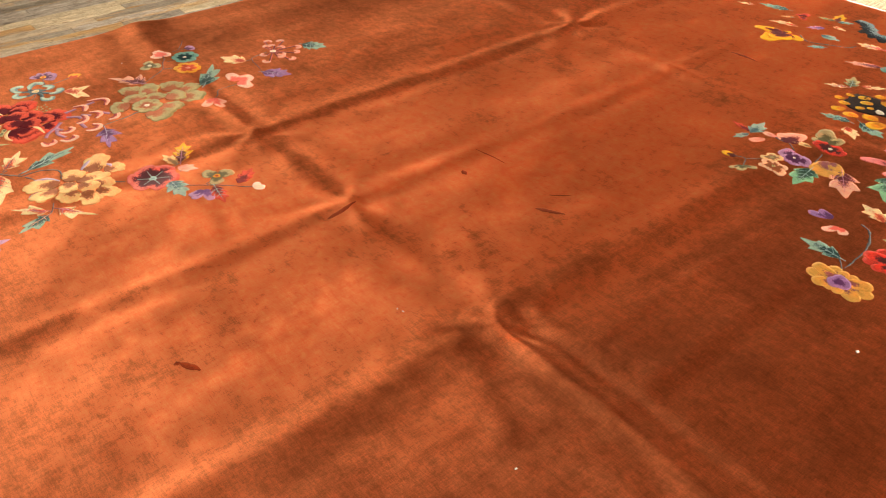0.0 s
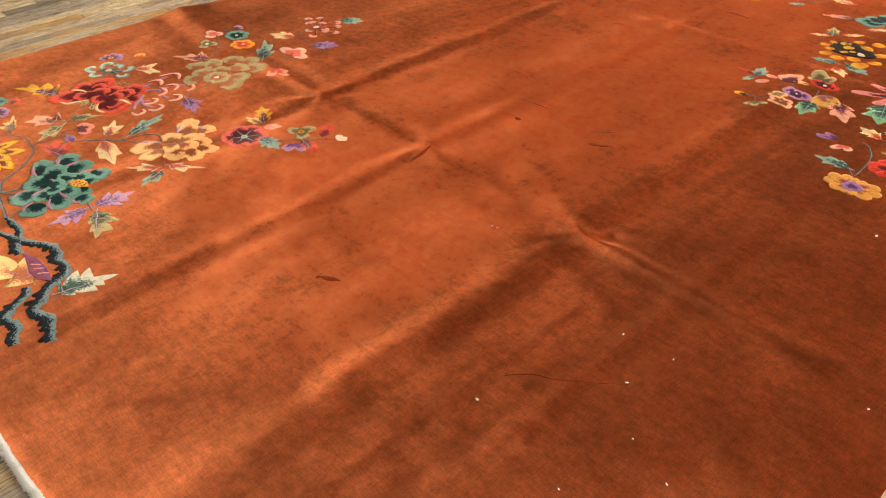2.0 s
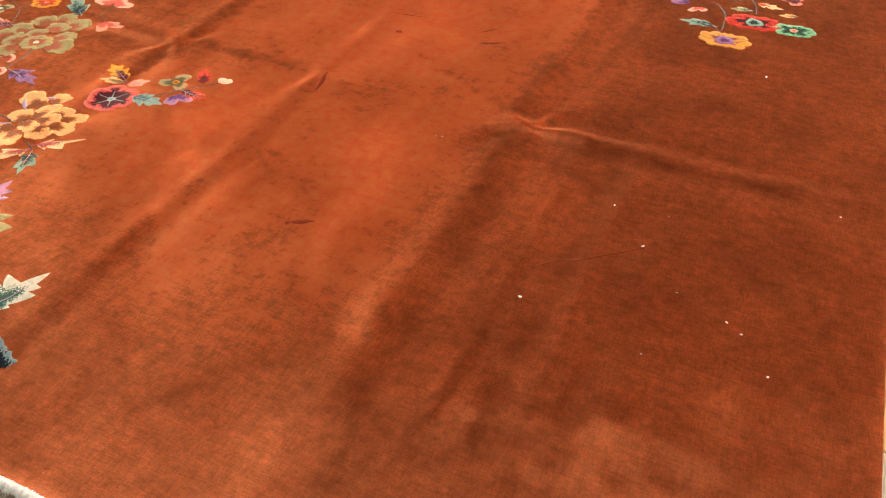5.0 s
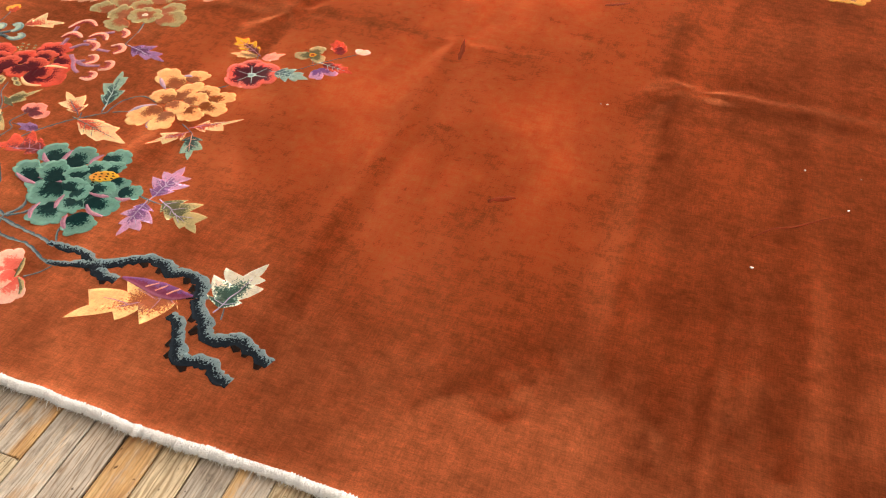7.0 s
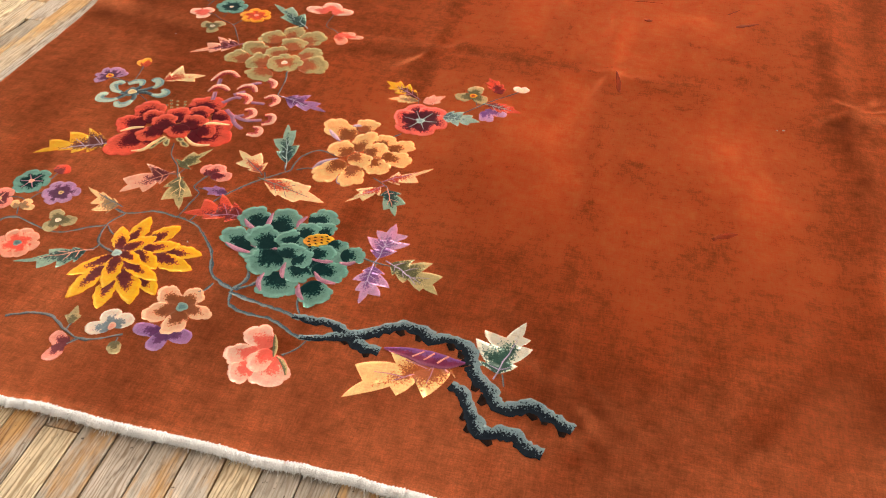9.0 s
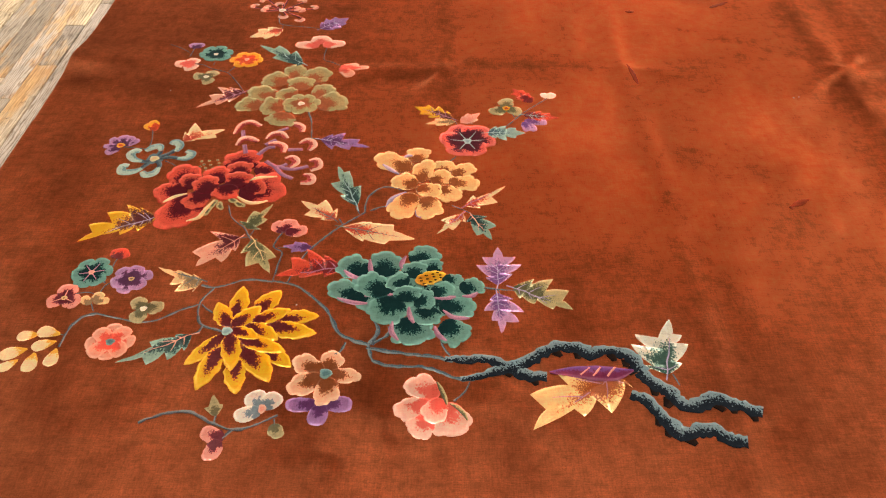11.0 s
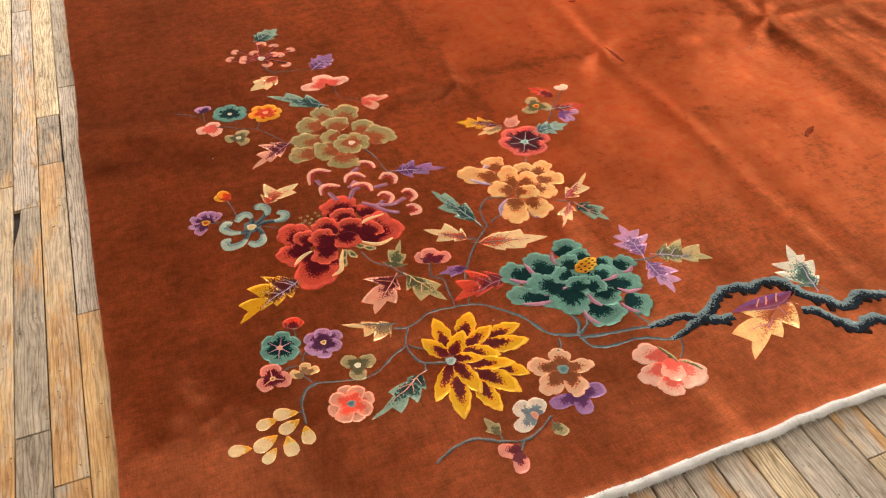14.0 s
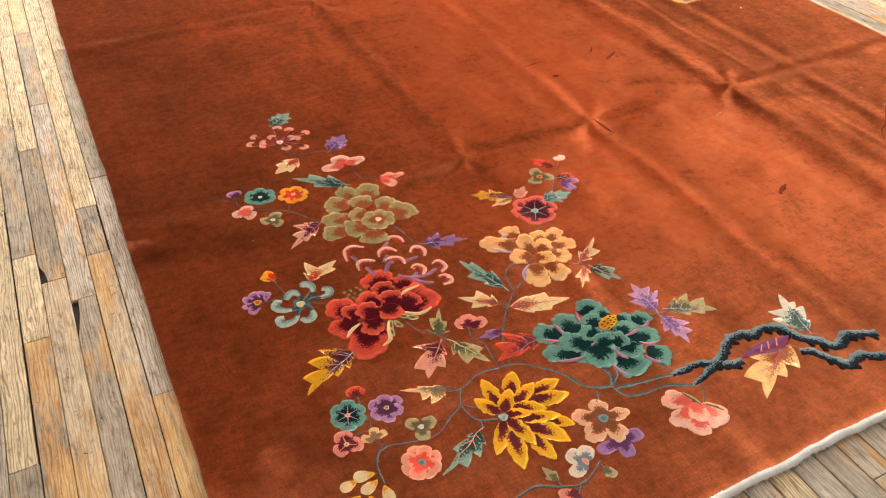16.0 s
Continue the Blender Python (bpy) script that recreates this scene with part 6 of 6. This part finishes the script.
for q, tq in (((1.786, 2.588), (1.761, 2.573)), ((1.798, 2.620), (1.773, 2.618)), ((1.839, 2.637), (1.805, 2.626)), ((1.867, 2.670), (1.834, 2.667)), ((1.888, 2.681), (1.916, 2.714)), ((1.816, 2.562), (1.785, 2.554)), ((1.860, 2.608), (1.826, 2.598)), ((1.867, 2.636), (1.907, 2.645)), ((1.937, 2.673), (1.973, 2.679)), ((1.823, 2.523), (1.791, 2.500)), ((1.857, 2.567), (1.835, 2.553)), ((1.875, 2.583), (1.858, 2.574)), ((1.924, 2.601), (1.953, 2.635)), ((1.871, 2.502), (1.829, 2.495)), ((1.911, 2.539), (1.874, 2.517)), ((1.933, 2.540), (1.968, 2.560)), ((1.934, 2.528), (1.914, 2.473))):
    petal(root, q, tq, 0.75, "gold", 3, lobes=1)
disc(root, (1.893, 2.580), 0.012, "white", 6, "flower_centre", 1)
leaf((1.754, 2.664), (1.696, 2.632), 0.41, "leafcream", "pink leaf", 3, 0.45, vein="mauve")
leaf((1.757, 2.674), (1.729, 2.750), 0.59, "leafolive", "olive leaf", 3, 0.4)
leaf((1.776, 2.705), (1.839, 2.742), 0.41, "leafcream", "pink leaf with maroon base", 3, 0.5, vein="")
leaf((1.872, 2.459), (1.788, 2.446), 0.38, "leafteal", "teal leaf", 4, 0.35)
leaf((1.889, 2.481), (1.973, 2.443), 0.54, "leafteal", "dark teal leaf", 4, 0.35)
leaf((1.876, 2.432), (1.928, 2.378), 0.63, "leafcream", "pink leaf", 3, 0.4, vein="")
leaf((1.819, 2.795), (1.886, 2.849), 0.36, "leafcream", "tan leaf", 3, 0.4, vein="")
petal_flower("dark green peony with pale rims", [((1.811, 2.908), (1.750, 2.868), 0.7), ((1.815, 2.897), (1.808, 2.837), 1.2), ((1.822, 2.903), (1.879, 2.909), 0.8), ((1.814, 2.911), (1.879, 2.970), 0.6), ((1.809, 2.922), (1.763, 2.927), 1.0), ((1.812, 2.932), (1.838, 2.995), 1.0), ((1.818, 2.915), (1.829, 2.886), 2.0)], "green", lobes=4, name="peony")

petal_flower("yellow pansy with maroon petal hearts", [((1.392, 2.903), (1.306, 2.875), 0.5), ((1.395, 2.898), (1.393, 2.800), 0.8), ((1.401, 2.889), (1.475, 2.887), 0.6), ((1.392, 2.903), (1.410, 2.925), 0.9), ((1.393, 2.895), (1.420, 2.834), 1.2)], "dahlia", lobes=3)
leaf((1.291, 3.112), (1.182, 3.087), 0.41, "leafteal", "teal leaf", 4, 0.35)
leaf((1.182, 3.058), (1.123, 3.040), 0.41, "leafcream", "pink leaf", 3, 0.4, vein="")
leaf((1.394, 2.995), (1.303, 2.958), 0.32, "leafcream", "pink cream leaf", 2, 0.3, vein="")
leaf((1.349, 3.051), (1.306, 3.032), 0.45, "leaftan", "small tan leaf", 3, 0.3, vein="")
petal_flower("small red blossom", [((1.357, 3.087), (1.330, 3.088), 0.8), ((1.357, 3.087), (1.357, 3.123), 0.8), ((1.360, 3.082), (1.377, 3.060), 1.0)], "leafred", lobes=3)
leaf((1.463, 3.050), (1.420, 3.004), 0.54, "lilac", "lilac lobed leaf", 4, 0.45, vein="")
leaf((1.457, 3.136), (1.435, 3.222), 0.53, "leafyellow", "amber leaf", 3, 0.4, vein="")
leaf((1.462, 3.134), (1.510, 3.168), 0.45, "teal", "grey-blue leaf", 3, 0.4, vein="")
leaf((1.453, 3.139), (1.386, 3.133), 0.36, "leafolive", "tan olive leaf", 3, 0.4, vein="")
leaf((1.472, 3.086), (1.524, 3.077), 0.45, "leafcream", "pink leaf", 3, 0.4, vein="")
leaf((1.487, 2.982), (1.556, 2.982), 0.63, "teal", "pale teal leaf", 2, 0.2, vein="")
leaf((1.552, 2.893), (1.510, 2.855), 0.53, "teal", "pale teal lobed leaf", 3, 0.45)
leaf((1.679, 3.023), (1.597, 3.011), 0.50, "leafcream", "pink lobed leaf", 4, 0.45, vein="mauve")
leaf((1.747, 2.881), (1.650, 2.834), 0.36, "leafpink", "pink leaf with maroon base", 4, 0.4, vein="mauve")

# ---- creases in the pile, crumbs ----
# the creases' shade is put into colour: thin ribbons of browner wool
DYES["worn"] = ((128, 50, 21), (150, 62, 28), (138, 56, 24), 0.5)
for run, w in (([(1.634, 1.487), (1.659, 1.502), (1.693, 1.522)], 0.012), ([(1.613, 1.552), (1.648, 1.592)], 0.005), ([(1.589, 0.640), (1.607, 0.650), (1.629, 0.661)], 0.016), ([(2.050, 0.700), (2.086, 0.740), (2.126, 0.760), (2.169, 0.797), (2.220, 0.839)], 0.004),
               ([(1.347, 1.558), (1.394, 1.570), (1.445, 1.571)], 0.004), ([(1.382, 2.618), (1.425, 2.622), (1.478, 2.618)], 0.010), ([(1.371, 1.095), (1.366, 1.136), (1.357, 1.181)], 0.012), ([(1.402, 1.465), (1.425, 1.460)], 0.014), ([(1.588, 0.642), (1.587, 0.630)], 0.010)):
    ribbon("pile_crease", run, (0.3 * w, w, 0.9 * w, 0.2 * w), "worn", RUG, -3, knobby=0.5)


def crumb(place, size, turn):
    """A pale crumb of lint lying on the pile."""
    bm = bmesh.new()
    bmesh.ops.create_icosphere(bm, subdivisions=2, radius=size)
    for v in bm.verts:
        v.co *= 1 + 0.35 * noise.noise(v.co * 400 + Vector((place[0] * 9, place[1] * 9, 0)))
        v.co.x *= 1.7
        v.co.z *= 0.6
    ob = part("crumb", bm, LINT, None)
    ob.matrix_world = pose(place[0], place[1], lie(*place) + 0.45 * size, 0, 0, turn)
    return tagged(ob, "tiny white crumb of lint on the orange rug", "crumb", "crumbs on the rug")


LINT = plain("white_lint", (0.82, 0.76, 0.68), 0.9, 0.3, 300)
for k, (q, s) in enumerate((((2.057, 0.623), 0.0036), ((2.216, 0.842), 0.0032), ((2.137, 0.942), 0.0030), ((2.387, 0.706), 0.0026), ((2.413, 0.688), 0.0024), ((2.464, 0.612), 0.0026), ((2.341, 1.609), 0.0042), ((1.716, 1.029), 0.0024), ((2.298, 0.743), 0.0020), ((2.542, 1.087), 0.0028), ((2.241, 0.953), 0.0022), ((2.275, 0.578), 0.0022), ((1.729, 1.033), 0.0026), ((0.277, 1.064), 0.0020), ((0.663, 0.376), 0.0016))):
    crumb(q, 0.62 * s, 47 * k)
